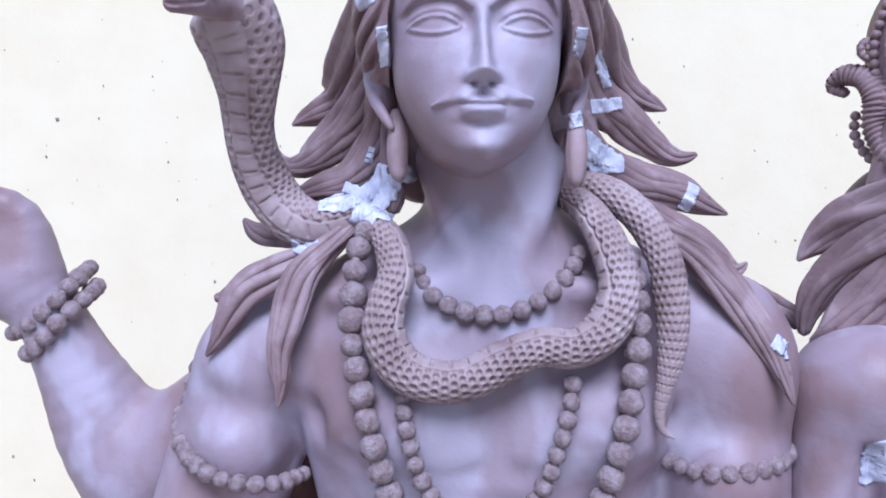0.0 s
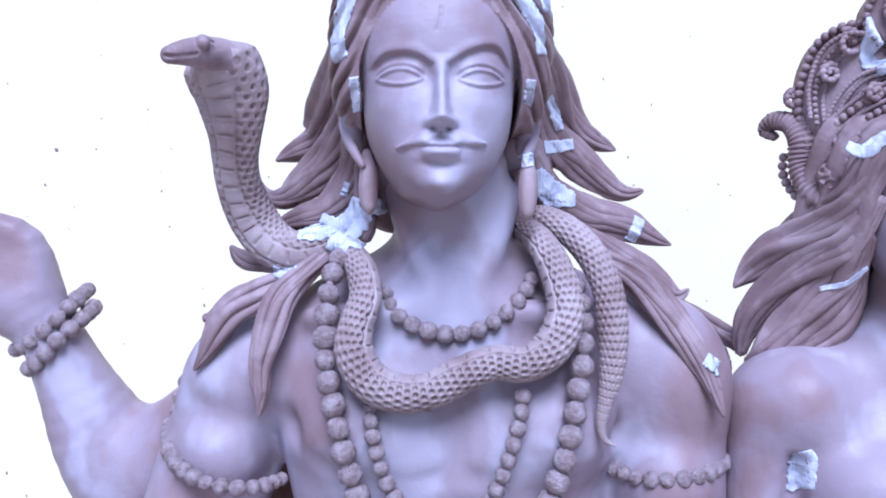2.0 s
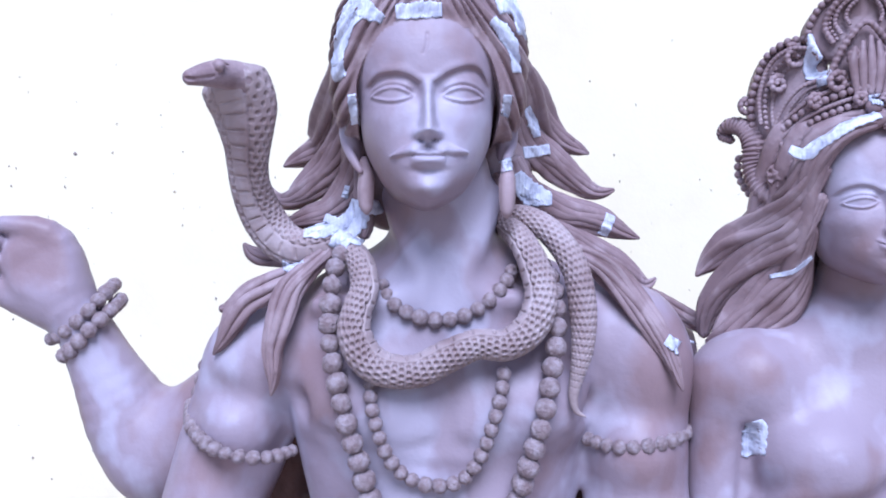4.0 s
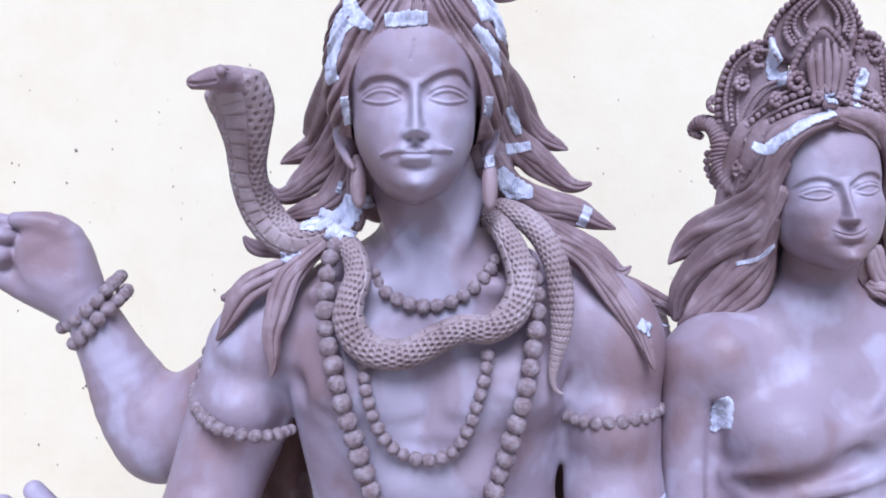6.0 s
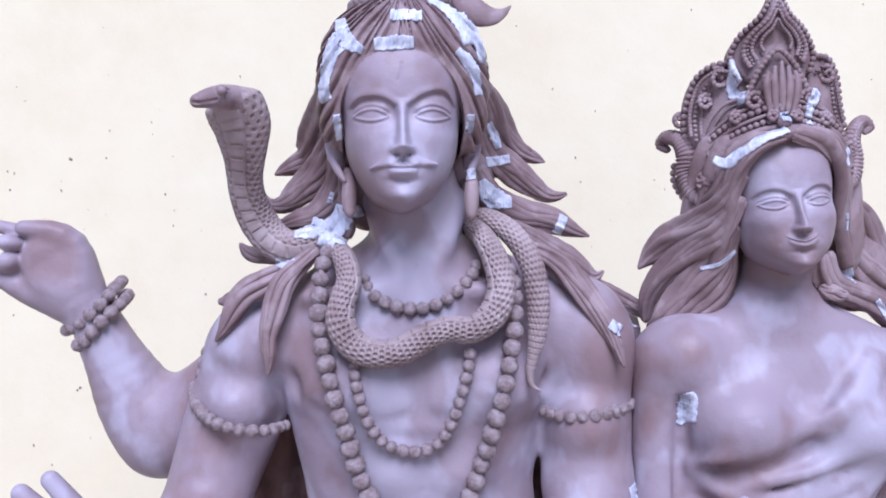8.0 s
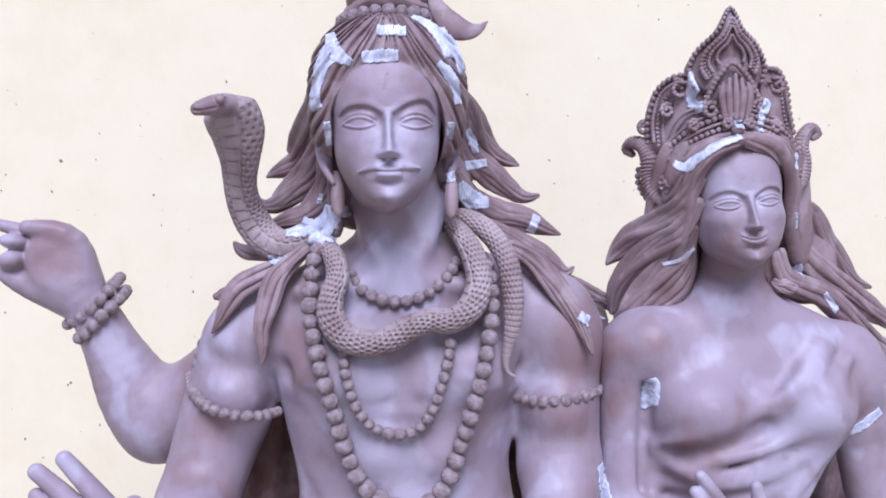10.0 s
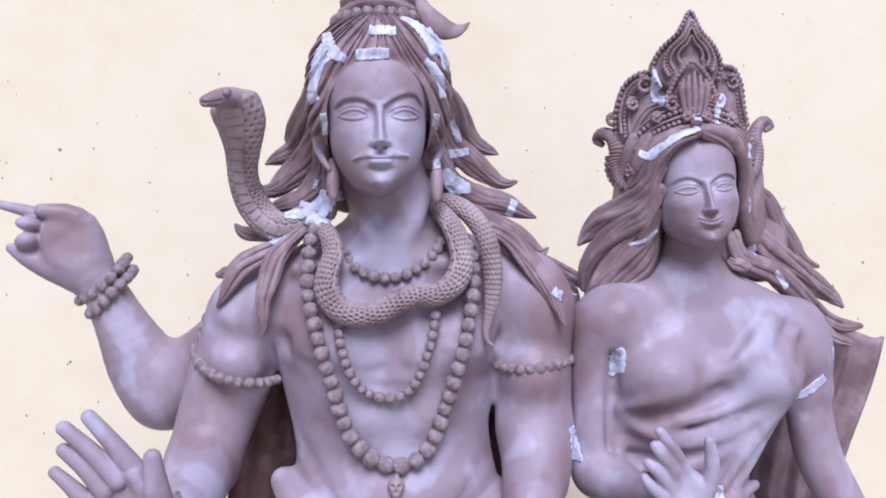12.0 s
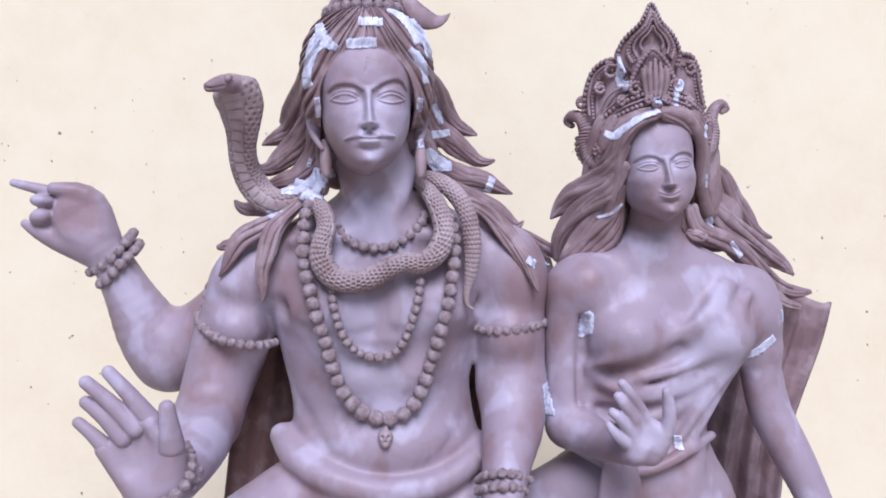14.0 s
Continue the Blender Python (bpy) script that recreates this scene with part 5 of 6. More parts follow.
# ---- cape behind the figures ----
def cape(label, top, bottom, folds, deep, mat, n=110, rows=40):
    """A hanging cloth between two edge lines with soft folds and thickness."""
    a, b = spline(top, n), spline(bottom, n)
    front = []
    for j in range(rows):
        t = j / (rows - 1)
        for i in range(n):
            u = i / (n - 1)
            p = a[i] * (1 - t) + b[i] * t
            w = deep * (0.35 + 0.65 * t) * (math.sin(folds * 6.283 * u + 1.2 * t) + 0.4 * math.sin(folds * 15.1 * u + 2.0 * t))
            front.append((p[0] + 0.010 * u * math.sin(9 * t + 1.0), p[1] + w, p[2] + 0.006 * math.sin(31 * u)))
    back = [(x, y + 0.012, z) for x, y, z in front]
    faces = []
    m = n * rows
    for j in range(rows - 1):
        for i in range(n - 1):
            q = j * n + i
            faces += [(q, q + n, q + n + 1, q + 1), (m + q, m + q + 1, m + q + n + 1, m + q + n)]
    rim = [j * n for j in range(rows)] + [(rows - 1) * n + i for i in range(1, n)] + [j * n + n - 1 for j in range(rows - 2, -1, -1)] + [i for i in range(n - 2, 0, -1)]
    for p, q in zip(rim, rim[1:] + rim[:1]):
        faces.append((p, m + p, m + q, q))
    s = Solid()
    s.add(front + back, faces)
    return tagged(s.build("clay_cape", [mat]), label, "cape")


cape("dark brown clay cape hanging behind the male figure", [(-0.1916, 1, 1.3217), (-0.065, 1.02, 1.3402), (0.066, 1.02, 1.3485), (0.1986, 1.02, 1.3348), (0.3086, 1.01, 1.2993)],
     [(-0.36, 1.01, 0.0), (-0.2, 1.03, 0.0), (0.02, 1.04, 0.0), (0.2, 1.03, 0.0), (0.30, 1.02, 0.0)], 5.5, 0.016, CAPE)
cape("brown clay cape flaring behind the female figure", [(0.4299, 1, 1.2524), (0.5907, 1, 1.2708), (0.7614, 0.99, 1.2615), (0.8591, 0.952, 1.2388), (0.9303, 0.942, 1.2287)],
     [(0.4258, 1.03, 0.6028), (0.5189, 1.03, 0.5968), (0.6096, 1.02, 0.5954), (0.7119, 1.01, 0.5932), (0.7965, 1, 0.5922)], 8.0, 0.016, BROWN)


# ---- crown ----
def plate(name, outline, thick, dome, parent, n=48, mat=BROWN):
    """A thick panel with a domed face inside a closed outline."""
    p = spline(list(outline) + [outline[0]], n + 1)[:n]
    mid = p.mean(0)
    rings = [(1.0, thick), (1.0, 0.0), (0.93, -0.25 * dome), (0.7, -0.7 * dome), (0.4, -0.95 * dome), (0.12, -dome)]
    verts, faces = [], []
    for s, dy in rings:
        for q in p:
            v = mid + (q - mid) * s
            verts.append((v[0], v[1] + dy, v[2]))
    for j in range(len(rings) - 1):
        for i in range(n):
            k = (i + 1) % n
            faces.append((j * n + i, j * n + k, (j + 1) * n + k, (j + 1) * n + i))
    c = len(verts)
    verts += [(mid[0], mid[1] - dome, mid[2]), (mid[0], mid[1] + thick, mid[2])]
    last = (len(rings) - 1) * n
    for i in range(n):
        k = (i + 1) % n
        faces += [(last + i, last + k, c, c), (k, i, c + 1, c + 1)]
    # the outline may run either way round: keep the face to the front
    a, b, d = (Vector(verts[q]) for q in (last, last + 1, c))
    if (b - a).cross(d - a).y > 0:
        faces = [(f[1], f[0], f[3], f[2]) if f[2] != f[3] else (f[1], f[0], f[2], f[2]) for f in faces]
    s = Solid()
    s.add(verts, faces)
    ob = s.build(name, [mat])
    ob.parent = parent
    return ob


def rod(name, pts, parent, flat=1.0, seg=10, rings=0, mat=BROWN):
    s = Solid()
    size = float(np.mean([q[3] for q in pts]))
    rope = name.endswith("ridge") or name in ("arch", "ear_flare", "scroll")
    pitch, deep = (0.0055, 0.09) if name == "ear_flare" else (1.9 * size, 0.13)
    s.tube(pts, 0, seg, 3 * rings if rope else rings or 8 * len(pts), flat, carve=(lambda u, run, r: deep * r * np.cos(2 * math.pi * (run / pitch + 0.5 * u))) if rope else None)
    ob = s.build(name, [mat])
    ob.parent = parent
    return ob


def studs(name, pts, parent, step=1.75):
    """A row of small round studs along a line of (x, y, z, radius) places, as one moulded strip."""
    p = spline(pts, 300)
    run = np.concatenate([[0], np.cumsum(np.linalg.norm(np.diff(p[:, :3], axis=0), axis=1))])
    bm = bmesh.new()
    s = 0.0
    while s <= run[-1]:
        q = [np.interp(s, run, p[:, i]) for i in range(4)]
        bmesh.ops.create_icosphere(bm, subdivisions=2, radius=q[3], matrix=Matrix.Translation(q[:3]))
        s += q[3] * step
    return part(name, bm, BROWN, parent)


def scroll(centre, size, turn, hand_side, parent, thick=0.0035, start=0.25):
    """A flat spiral moulding."""
    pts = []
    for i in range(22):
        t = i / 21
        a = turn + hand_side * (t * 8.6)
        r = size * (start + (1 - start) * (1 - t))
        pts.append((centre[0] + r * math.cos(a), centre[1] - 0.004 * t, centre[2] + r * math.sin(a), thick * (1.1 - 0.3 * t)))
    return rod("scroll", pts, parent, 1.0, 10, 60)


def shrink(line, k, lift=0.0):
    p = np.array(line, float)
    m = p[:, :3].mean(0)
    q = p.copy()
    q[:, :3] = m + (p[:, :3] - m) * k
    q[:, 1] -= lift
    return [tuple(v) for v in q]


def crown():
    root = new("crown")
    leaf = [(0.5096, 0.7381, 1.7542), (0.5266, 0.7407, 1.723), (0.5489, 0.7491, 1.7026), (0.5648, 0.7581, 1.6742), (0.5494, 0.7531, 1.6416), (0.5129, 0.748, 1.6282), (0.4768, 0.7564, 1.6393), (0.4583, 0.7678, 1.6664), (0.4664, 0.7577, 1.6928), (0.4922, 0.7426, 1.7214)]
    plate("central_leaf", leaf, 0.018, 0.008, root)
    edge = [(0.4671, 0.7567, 1.6394, 0.0042), (0.4579, 0.7632, 1.6655, 0.0042), (0.4651, 0.7537, 1.6919, 0.0042), (0.4907, 0.7386, 1.7185, 0.0039), (0.5081, 0.7341, 1.7493, 0.0027), (0.525, 0.7367, 1.7201, 0.0039), (0.5474, 0.7451, 1.7007, 0.0042), (0.5632, 0.7541, 1.6733, 0.0042), (0.557, 0.752, 1.6481, 0.0042)]
    studs("studded_edge", edge, root, 1.9)
    for k, r in ((0.74, 3.4), (0.56, 2.6), (0.36, 2.4)):
        rod("leaf_ridge", [(q[0], q[1], q[2], q[3] * r / 4.2) for q in shrink(edge, k, 0.006 + 0.008 * (1 - k))], root, 1.0, 10, 60)
    studs("leaf_studs", [(q[0], q[1], q[2], 0.0022) for q in shrink(edge, 0.65, 0.008)], root, 2.3)
    # side lobes
    plate("side_lobe", [(0.4719, 0.7732, 1.6657), (0.4464, 0.7936, 1.6661), (0.4282, 0.8149, 1.6509), (0.4188, 0.8275, 1.6117), (0.4221, 0.821, 1.5561), (0.4507, 0.7876, 1.5611), (0.4758, 0.7705, 1.6018), (0.4815, 0.768, 1.6349)], 0.02, 0.008, root)
    plate("side_lobe", [(0.5694, 0.7701, 1.674), (0.5927, 0.7804, 1.6734), (0.6105, 0.7904, 1.6491), (0.6152, 0.7936, 1.6055), (0.6284, 0.8022, 1.5623), (0.5909, 0.7804, 1.5692), (0.5648, 0.7688, 1.6062), (0.5608, 0.7672, 1.6444)], 0.02, 0.008, root)
    studs("studded_edge", [(0.4163, 0.8215, 1.5661, 0.0049), (0.4155, 0.8238, 1.6011, 0.0049), (0.4203, 0.8172, 1.6296, 0.0049), (0.428, 0.8069, 1.6523, 0.0048), (0.4446, 0.7876, 1.6649, 0.0048), (0.465, 0.7703, 1.6651, 0.0042)], root, 1.9)
    studs("studded_edge", [(0.573, 0.7665, 1.6723, 0.0042), (0.5927, 0.7757, 1.6705, 0.0047), (0.608, 0.7844, 1.6479, 0.0047), (0.6128, 0.7876, 1.6143, 0.0048), (0.6206, 0.7926, 1.5856, 0.0048)], root, 1.9)
    for k in range(5):
        d = 7.0 * k
        o = 0.00092 * d
        a = [(0.4246, 0.795, 1.5428, 0.0025), (0.432, 0.7838, 1.58, 0.0025), (0.447, 0.7662, 1.6059, 0.0024), (0.4672, 0.7493, 1.6152, 0.0024)]
        rod("lobe_ridge", [(q[0] + o, q[1] - 0.0006 * k, q[2] - o * 0.55, q[3]) for q in a], root, 1.0, 8, 30)
        a = [(0.5621, 0.749, 1.6075, 0.0024), (0.5833, 0.7604, 1.598, 0.0024), (0.6018, 0.7724, 1.5747, 0.0024), (0.6157, 0.7826, 1.543, 0.0025)]
        rod("lobe_ridge", [(q[0] - o * 0.7, q[1] - 0.0006 * k, q[2] - o * 0.55, q[3]) for q in a], root, 1.0, 8, 30)
    inner = [(0.4253, 0.8029, 1.5683, 0.0029), (0.4244, 0.8049, 1.598, 0.0029), (0.4292, 0.7991, 1.6243, 0.0029), (0.4369, 0.7901, 1.6402, 0.0029), (0.4508, 0.7762, 1.649, 0.0028), (0.4651, 0.7653, 1.6468, 0.0028)]
    studs("lobe_studs", inner, root, 2.2)
    rod("lobe_ridge", [(q[0] - 0.007, q[1] - 0.001, q[2] + 0.005, 0.0026) for q in inner], root, 1.0, 8, 40)
    rod("lobe_ridge", [(q[0] + 0.008, q[1] - 0.001, q[2] - 0.006, 0.0026) for q in inner], root, 1.0, 8, 40)
    inner = [(0.5711, 0.7625, 1.6522, 0.0024), (0.5857, 0.7692, 1.6516, 0.0028), (0.5956, 0.7745, 1.6353, 0.0028), (0.6004, 0.7773, 1.6105, 0.0028), (0.608, 0.7819, 1.584, 0.0028)]
    studs("lobe_studs", inner, root, 2.2)
    rod("lobe_ridge", [(q[0] + 0.006, q[1] - 0.001, q[2] + 0.005, 0.0024) for q in inner], root, 1.0, 8, 40)
    # front panel and arched band
    plate("front_panel", [(0.4315, 0.7916, 1.5375), (0.4443, 0.7785, 1.582), (0.4697, 0.7573, 1.611), (0.4902, 0.7471, 1.6356), (0.5087, 0.7422, 1.6762), (0.5309, 0.7453, 1.6523), (0.555, 0.7532, 1.6216), (0.5915, 0.7711, 1.5901), (0.6202, 0.7884, 1.5437), (0.5728, 0.7606, 1.5653), (0.5154, 0.744, 1.5745), (0.4655, 0.7592, 1.5599)], 0.02, 0.006, root, 72)
    lower = [(0.4278, 0.7932, 1.526, 0.0048), (0.445, 0.7696, 1.548, 0.0052), (0.4697, 0.7476, 1.5639, 0.0051), (0.5126, 0.736, 1.5751, 0.005), (0.5649, 0.7505, 1.5677, 0.0051), (0.5988, 0.7708, 1.5532, 0.0052), (0.6219, 0.7882, 1.5328, 0.0048)]
    rod("band", lower, root, 0.8, 12, 60)
    for up, r, nm in ((11, 4.6, "studs"), (30, 5.2, "studs")):
        studs(nm, [(q[0], q[1] - 0.001, q[2] + 0.00089 * up, 0.00089 * r) for q in lower], root, 1.95)
    for up in (20, 39):
        rod("band_ridge", [(q[0], q[1] - 0.001, q[2] + 0.00089 * up, 0.0024) for q in lower], root, 1.0, 8, 60)
    # petals over the brow
    for i in range(5):
        u = i - 2
        base, tip = (0.5122, 0.734, 1.5936), (0.5096, 0.732, 1.657)
        rod("petal", [(base[0] + 0.0075 * u, base[1], base[2], 0.0035), (base[0] + 0.010 * u, base[1] - 0.003, (base[2] + tip[2]) / 2, 0.0052), (base[0] + 0.0085 * u, tip[1], tip[2] - 0.006 * abs(u), 0.0025)], root, 0.8, 10, 16)
    rod("arch", [(0.4704, 0.7476, 1.6073, 0.0037), (0.4805, 0.7412, 1.6363, 0.0039), (0.4926, 0.7358, 1.6578, 0.0038), (0.508, 0.732, 1.672, 0.0031), (0.5273, 0.7353, 1.6577, 0.0038), (0.5426, 0.7405, 1.6362, 0.0039), (0.5563, 0.7468, 1.609, 0.0037)], root, 1.0, 10, 50)
    # scrolls
    for c, s, t, d in (((0.48, 0.7412, 1.6081), .0125, 0.0, 1), ((0.5533, 0.744, 1.6123), .0125, 3.1, -1), ((0.4958, 0.7352, 1.6351), .009, 0.5, -1), ((0.5311, 0.736, 1.6353), .009, 2.6, 1), ((0.4476, 0.779, 1.6457), .014, 2.0, -1),
                       ((0.435, 0.7918, 1.6172), .010, 1.0, 1), ((0.5882, 0.7704, 1.648), .012, 1.0, 1), ((0.4132, 0.8303, 1.5982), .011, 0.4, 1), ((0.4999, 0.7325, 1.5878), .007, 0.0, 1), ((0.5316, 0.7344, 1.588), .007, 3.1, -1), ((0.4596, 0.7513, 1.5891), .008, 1.0, 1), ((0.5765, 0.754, 1.5873), .008, 2.0, -1)):
        scroll(c, s, t, d, root)
    jewel = bmesh.new()
    bmesh.ops.create_uvsphere(jewel, u_segments=18, v_segments=12, radius=0.0095, matrix=Matrix.Translation((0.5127, 0.7281, 1.5795)) @ Matrix.Diagonal((1.0, 0.7, 0.8, 1)))
    part("jewel", jewel, BROWN, root)
    # flares over the ears
    for pts, dots, rose in (([(0.4393, 0.7871, 1.4883, 0.0114), (0.4266, 0.805, 1.498, 0.0164), (0.419, 0.8192, 1.5252, 0.0165), (0.4181, 0.8213, 1.5532, 0.0146), (0.4113, 0.8327, 1.5727, 0.0118), (0.401, 0.8514, 1.5794, 0.0099), (0.3963, 0.8662, 1.5715, 0.008), (0.4019, 0.8521, 1.5614, 0.005)],
                             [(0.4313, 0.8014, 1.4799, 0.0048), (0.4161, 0.8255, 1.4921, 0.0054), (0.4072, 0.8439, 1.518, 0.0054), (0.4077, 0.8439, 1.5442, 0.0049)], (0.4314, 0.7858, 1.5116)),
                            ([(0.6173, 0.7929, 1.5029, 0.0095), (0.6354, 0.8059, 1.516, 0.0125), (0.6425, 0.8119, 1.5426, 0.0135), (0.64, 0.8099, 1.5683, 0.0116), (0.6508, 0.8171, 1.5874, 0.0097), (0.6688, 0.8315, 1.5977, 0.0078), (0.6806, 0.8392, 1.5907, 0.0069), (0.6667, 0.8275, 1.5808, 0.0039)],
                             [(0.6255, 0.7982, 1.4935, 0.0043), (0.6502, 0.8162, 1.515, 0.0048), (0.6576, 0.8226, 1.5398, 0.0049)], (0.6126, 0.7809, 1.5252))):
        rod("ear_flare", pts, root, 0.75, 16, 60)
        rod("flare_ridge", [(q[0], q[1] - 0.0075, q[2], q[3] * 0.28) for q in pts[1:6]], root, 1.0, 8, 40)
        studs("studded_edge", dots, root, 1.8)
        bm = bmesh.new()
        bmesh.ops.create_icosphere(bm, subdivisions=4, radius=0.014, matrix=Matrix.Translation(rose) @ Matrix.Diagonal((1, 0.5, 1, 1)))
        for v in bm.verts:
            d = v.co - Vector(rose)
            a, r = math.atan2(d.z, d.x), math.hypot(d.x, d.z) / 0.014
            if d.y < 0:
                v.co.y += 0.0022 * math.cos(9 * a) * min(1, 2 * r) * (r > 0.45) + 0.002 * math.cos(9.0 * r)
        part("rosette", bm, BROWN, root)
    return tagged(root, "tall ornate brown clay crown with scrolls and studded edges", "crown")


crown()


# ---- pasted paper strips ----
from mathutils.bvhtree import BVHTree

bpy.context.view_layer.update()
SKIN = []
for o in list(scene.objects):
    if o.type == "MESH" and o.name.split(".")[0] not in ("ground", "wall_back", "wall_chips", "clay_cape", "bead", "cord"):
        vs = [o.matrix_world @ v.co for v in o.data.vertices]
        SKIN.append(BVHTree.FromPolygons(vs, [tuple(q.vertices) for q in o.data.polygons]))


def paper_strip(label, line, n=26, m=9):
    """A torn strip of paper laid on the clay along (x, z, half width) places, following its surface."""
    p = spline(line, n)
    tan = np.gradient(p[:, :2], axis=0)
    tan /= np.linalg.norm(tan, axis=1)[:, None] + 1e-9
    rnd = random.Random(int(abs(p[0][0] * 9999 + p[0][1] * 777)))
    grid = np.zeros((n, m, 3))
    for i in range(n):
        wa, wb = p[i][2] * rnd.uniform(0.82, 1.12), p[i][2] * rnd.uniform(0.82, 1.12)
        slip = rnd.uniform(-0.0008, 0.0008)
        for j in range(m):
            s = -wa + (wa + wb) * j / (m - 1)
            x = p[i][0] - tan[i][1] * s + tan[i][0] * slip
            z = p[i][1] + tan[i][0] * s + tan[i][1] * slip
            best = 9.0
            for tree in SKIN:
                hit = tree.ray_cast(Vector((x, 0.2, z)), Vector((0, 1, 0)), 1.0)
                if hit[0] is not None:
                    best = min(best, hit[0].y)
            grid[i, j] = x, best, z
    near = np.median(grid[..., 1][grid[..., 1] < 5]) if (grid[..., 1] < 5).any() else 0.75
    y = np.clip(grid[..., 1], near - 0.02, near + 0.02)
    for _ in range(2):
        q = np.pad(y, 1, mode="edge")
        y = np.minimum(y, (q[:-2, 1:-1] + q[2:, 1:-1] + q[1:-1, :-2] + q[1:-1, 2:] + 2 * y) / 6)
    for i in range(n):
        for j in range(m):
            y[i, j] += 0.0009 * noise.noise(Vector((grid[i, j, 0] * 90, 0.3, grid[i, j, 2] * 90)))
    grid[..., 1] = y - 0.0016
    front = grid.reshape(-1, 3)
    back = front + np.array([0, 0.0032, 0])
    faces, k = [], n * m
    for i in range(n - 1):
        for j in range(m - 1):
            q = i * m + j
            faces += [(q, q + 1, q + m + 1, q + m), (k + q, k + q + m, k + q + m + 1, k + q + 1)]
    rim = [i * m for i in range(n)] + [(n - 1) * m + j for j in range(1, m)] + [i * m + m - 1 for i in range(n - 2, -1, -1)] + [j for j in range(m - 2, 0, -1)]
    for a, b in zip(rim, rim[1:] + rim[:1]):
        faces.append((a, b, k + b, k + a))
    s = Solid()
    s.add(np.vstack([front, back]), faces)
    ob = s.build("paper_strip", [PAPER])
    return tagged(ob, label, "paper strip", "pasted paper strips")


HAIR, CROWN_P, SKIN_P = "torn white paper strip pasted on brown clay hair", "torn white paper strip pasted on the clay crown", "torn white paper patch pasted on grey clay"
for line in ([(0.0022, 1.6631, 0.007), (0.0263, 1.665, 0.0079), (0.0496, 1.6659, 0.007)], [(0.0219, 1.7001, 0.008), (0.059, 1.6995, 0.008)], [(-0.0389, 1.7019, 0.0064), (-0.0316, 1.6722, 0.0099), (-0.0106, 1.6559, 0.0045)], [(-0.03, 1.6651, 0.0054), (-0.0474, 1.653, 0.0072), (-0.0595, 1.6221, 0.0083), (-0.0568, 1.6029, 0.0075)],
             [(0.0673, 1.7288, 0.0045), (0.0905, 1.7146, 0.01), (0.1063, 1.6913, 0.0091), (0.1149, 1.6679, 0.0072)], [(0.1002, 1.6588, 0.0054), (0.1145, 1.6462, 0.0091), (0.1229, 1.6293, 0.0064), (0.127, 1.6082, 0.0056)], [(0.1471, 1.5943, 0.0057), (0.1573, 1.5787, 0.0086), (0.1619, 1.5628, 0.0048)],
             [(0.145, 1.5436, 0.0068), (0.1783, 1.5505, 0.0058)], [(0.1356, 1.5108, 0.0048), (0.1508, 1.4914, 0.0087), (0.1811, 1.49, 0.0068)], [(0.2571, 1.4732, 0.0069), (0.2465, 1.4475, 0.0069)],
             [(-0.1104, 1.4491, 0.0049), (-0.0813, 1.4528, 0.0087), (-0.0468, 1.4781, 0.0077)], [(-0.0892, 1.4679, 0.0049), (-0.0624, 1.4574, 0.0068), (-0.0374, 1.4583, 0.0048)], [(-0.0509, 1.4867, 0.0058), (-0.0599, 1.4614, 0.0077), (-0.0748, 1.4318, 0.0067)], [(-0.0681, 1.4448, 0.0057), (-0.0409, 1.4364, 0.0038)],
             [(-0.1381, 1.414, 0.0038), (-0.1253, 1.4082, 0.0048), (-0.1085, 1.4154, 0.0029)], [(-0.0619, 1.504, 0.0029), (-0.066, 1.4906, 0.0039)],
             [(0.6391, 1.3924, 0.0077), (0.6534, 1.3782, 0.0067)], [(0.6866, 1.3496, 0.0039), (0.7141, 1.3206, 0.0059)], [(0.4305, 1.3964, 0.0024), (0.4542, 1.4036, 0.0029), (0.4716, 1.4188, 0.0024)], [(0.6196, 1.4675, 0.0048), (0.6233, 1.4457, 0.0057)], [(0.2969, 1.3283, 0.0066), (0.314, 1.3167, 0.0085)]):
    paper_strip(HAIR, line)
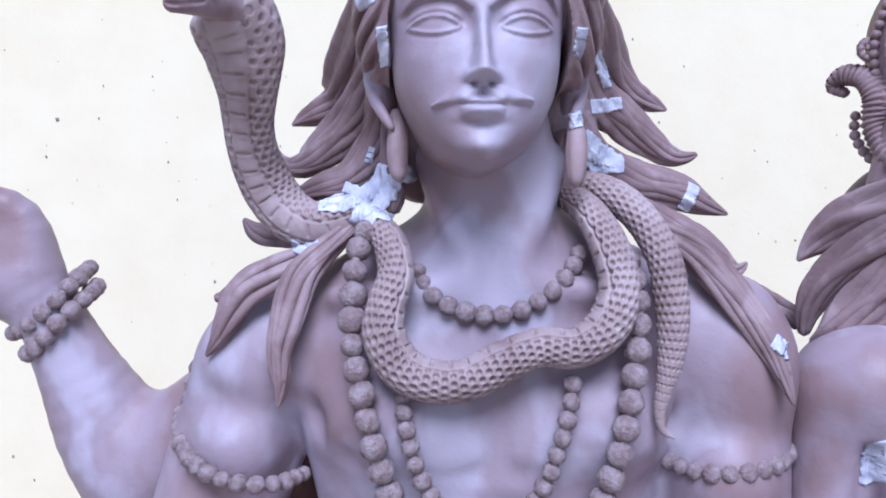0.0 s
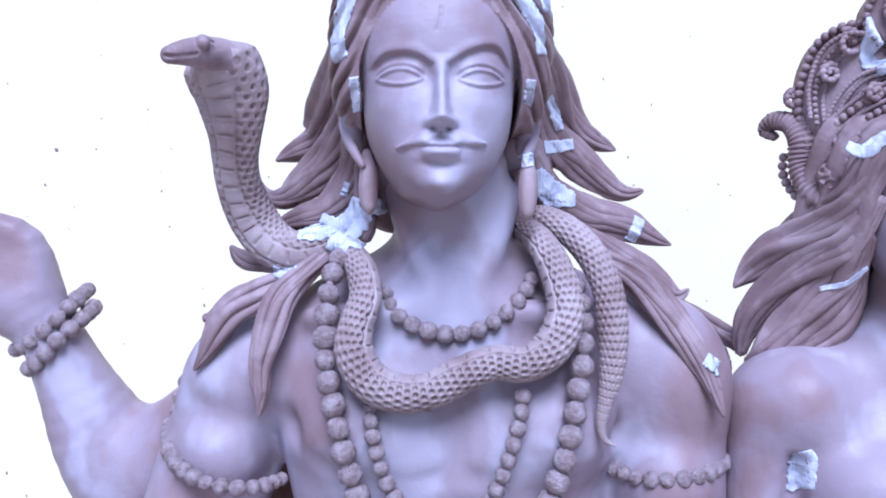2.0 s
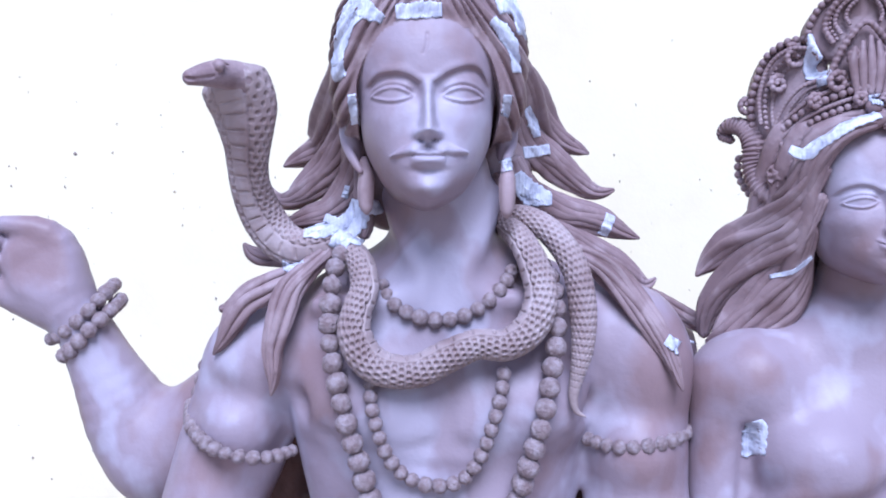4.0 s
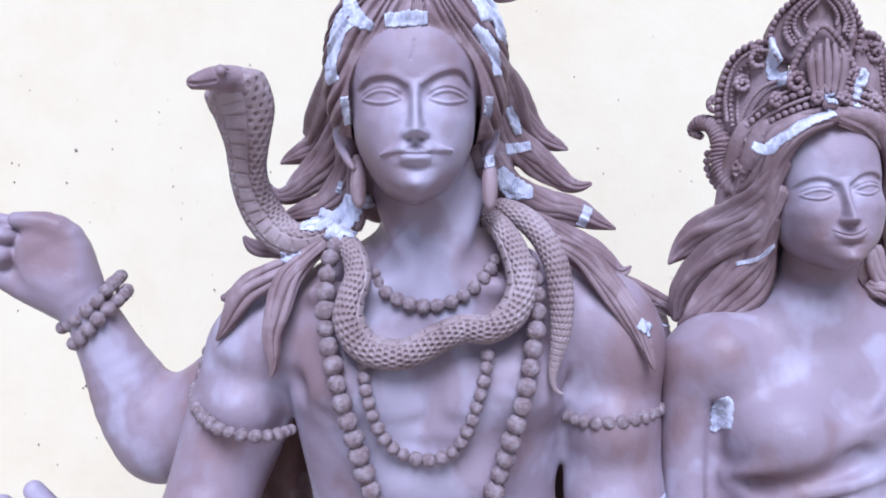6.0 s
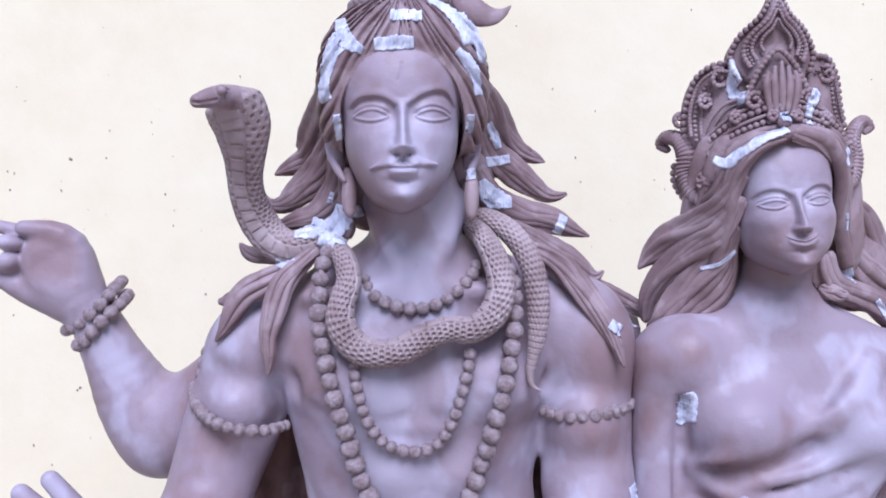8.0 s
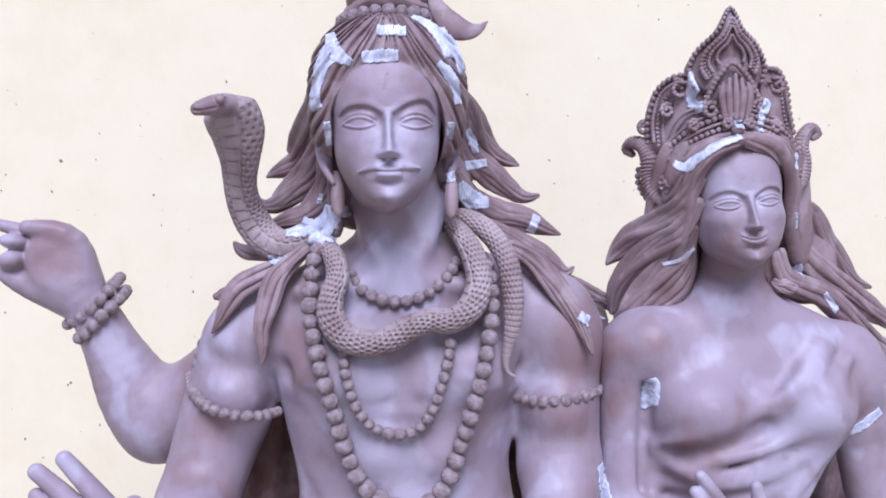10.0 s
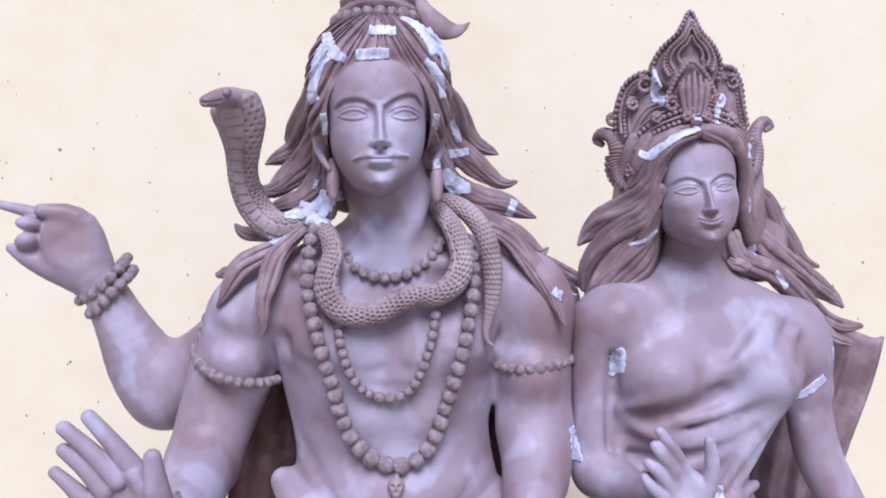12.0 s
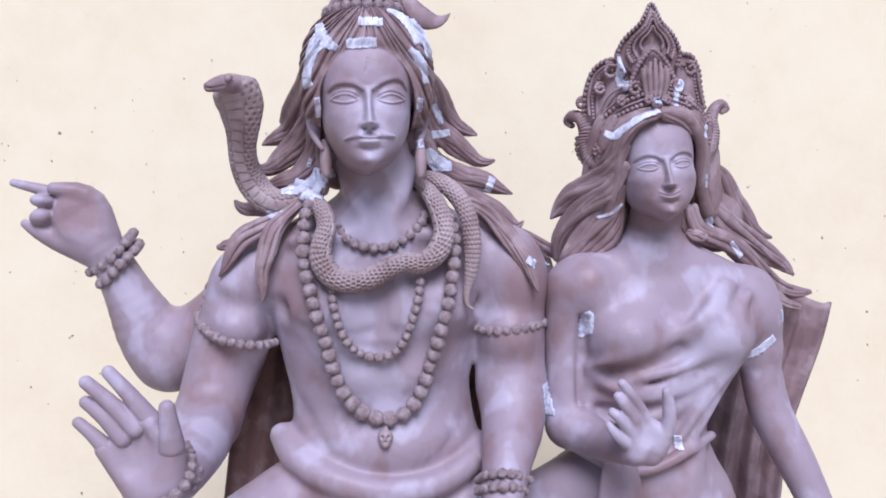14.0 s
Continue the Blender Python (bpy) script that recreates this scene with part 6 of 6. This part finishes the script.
for line in ([(-0.0359, 1.6951, 0.0056), (-0.0459, 1.6739, 0.0078), (-0.0561, 1.647, 0.0071), (-0.062, 1.6172, 0.0042)],
             [(-0.0907, 1.4474, 0.0052), (-0.0595, 1.4627, 0.0075), (-0.0223, 1.4794, 0.0067)],
             [(-0.1114, 1.4506, 0.0045), (-0.0847, 1.4578, 0.006), (-0.0595, 1.4605, 0.0052)],
             [(-0.0625, 1.432, 0.0059), (-0.0483, 1.4569, 0.0074), (-0.0304, 1.4789, 0.0066)],
             [(0.1379, 1.5203, 0.0046), (0.1484, 1.5034, 0.0121), (0.178, 1.4924, 0.0068)],
             [(0.1055, 1.716, 0.0072), (0.1239, 1.6868, 0.0086), (0.1336, 1.6505, 0.0065)]):
    paper_strip(HAIR, line)
for line in ([(0.4594, 1.6659, 0.0037), (0.4629, 1.6372, 0.0056), (0.4689, 1.6068, 0.0065)], [(0.5617, 1.6258, 0.0046), (0.5534, 1.6038, 0.0065), (0.549, 1.578, 0.0046)], [(0.5062, 1.586, 0.0055), (0.5201, 1.5862, 0.0073)], [(0.4267, 1.5354, 0.0047), (0.4424, 1.5295, 0.0066), (0.4513, 1.5378, 0.0056), (0.4798, 1.5573, 0.0056), (0.5118, 1.569, 0.0046)], [(0.6062, 1.5284, 0.0038), (0.6167, 1.5517, 0.0038)]):
    paper_strip(CROWN_P, line)
for line in ([(-0.0448, 1.5865, 0.0046), (-0.0427, 1.5591, 0.0046)], [(0.1173, 1.5861, 0.0046), (0.115, 1.5658, 0.0046)], [(0.1182, 1.5276, 0.0064), (0.1216, 1.5129, 0.0055)], [(0.3346, 1.3027, 0.0029), (0.3636, 1.3177, 0.0039)], [(0.3322, 1.1123, 0.0076), (0.3387, 1.054, 0.0104)],
             [(0.4024, 1.2349, 0.0066), (0.4092, 1.2181, 0.016), (0.3976, 1.1884, 0.0038)], [(0.6937, 1.1416, 0.0058), (0.7185, 1.1542, 0.0077), (0.7471, 1.1784, 0.0068)], [(0.503, 1.0024, 0.0053), (0.524, 1.0063, 0.0081)], [(0.5553, 1.0181, 0.0055), (0.5579, 0.995, 0.0065)], [(0.7623, 1.2271, 0.0029), (0.7641, 1.2065, 0.0039)]):
    paper_strip(SKIN_P, line)
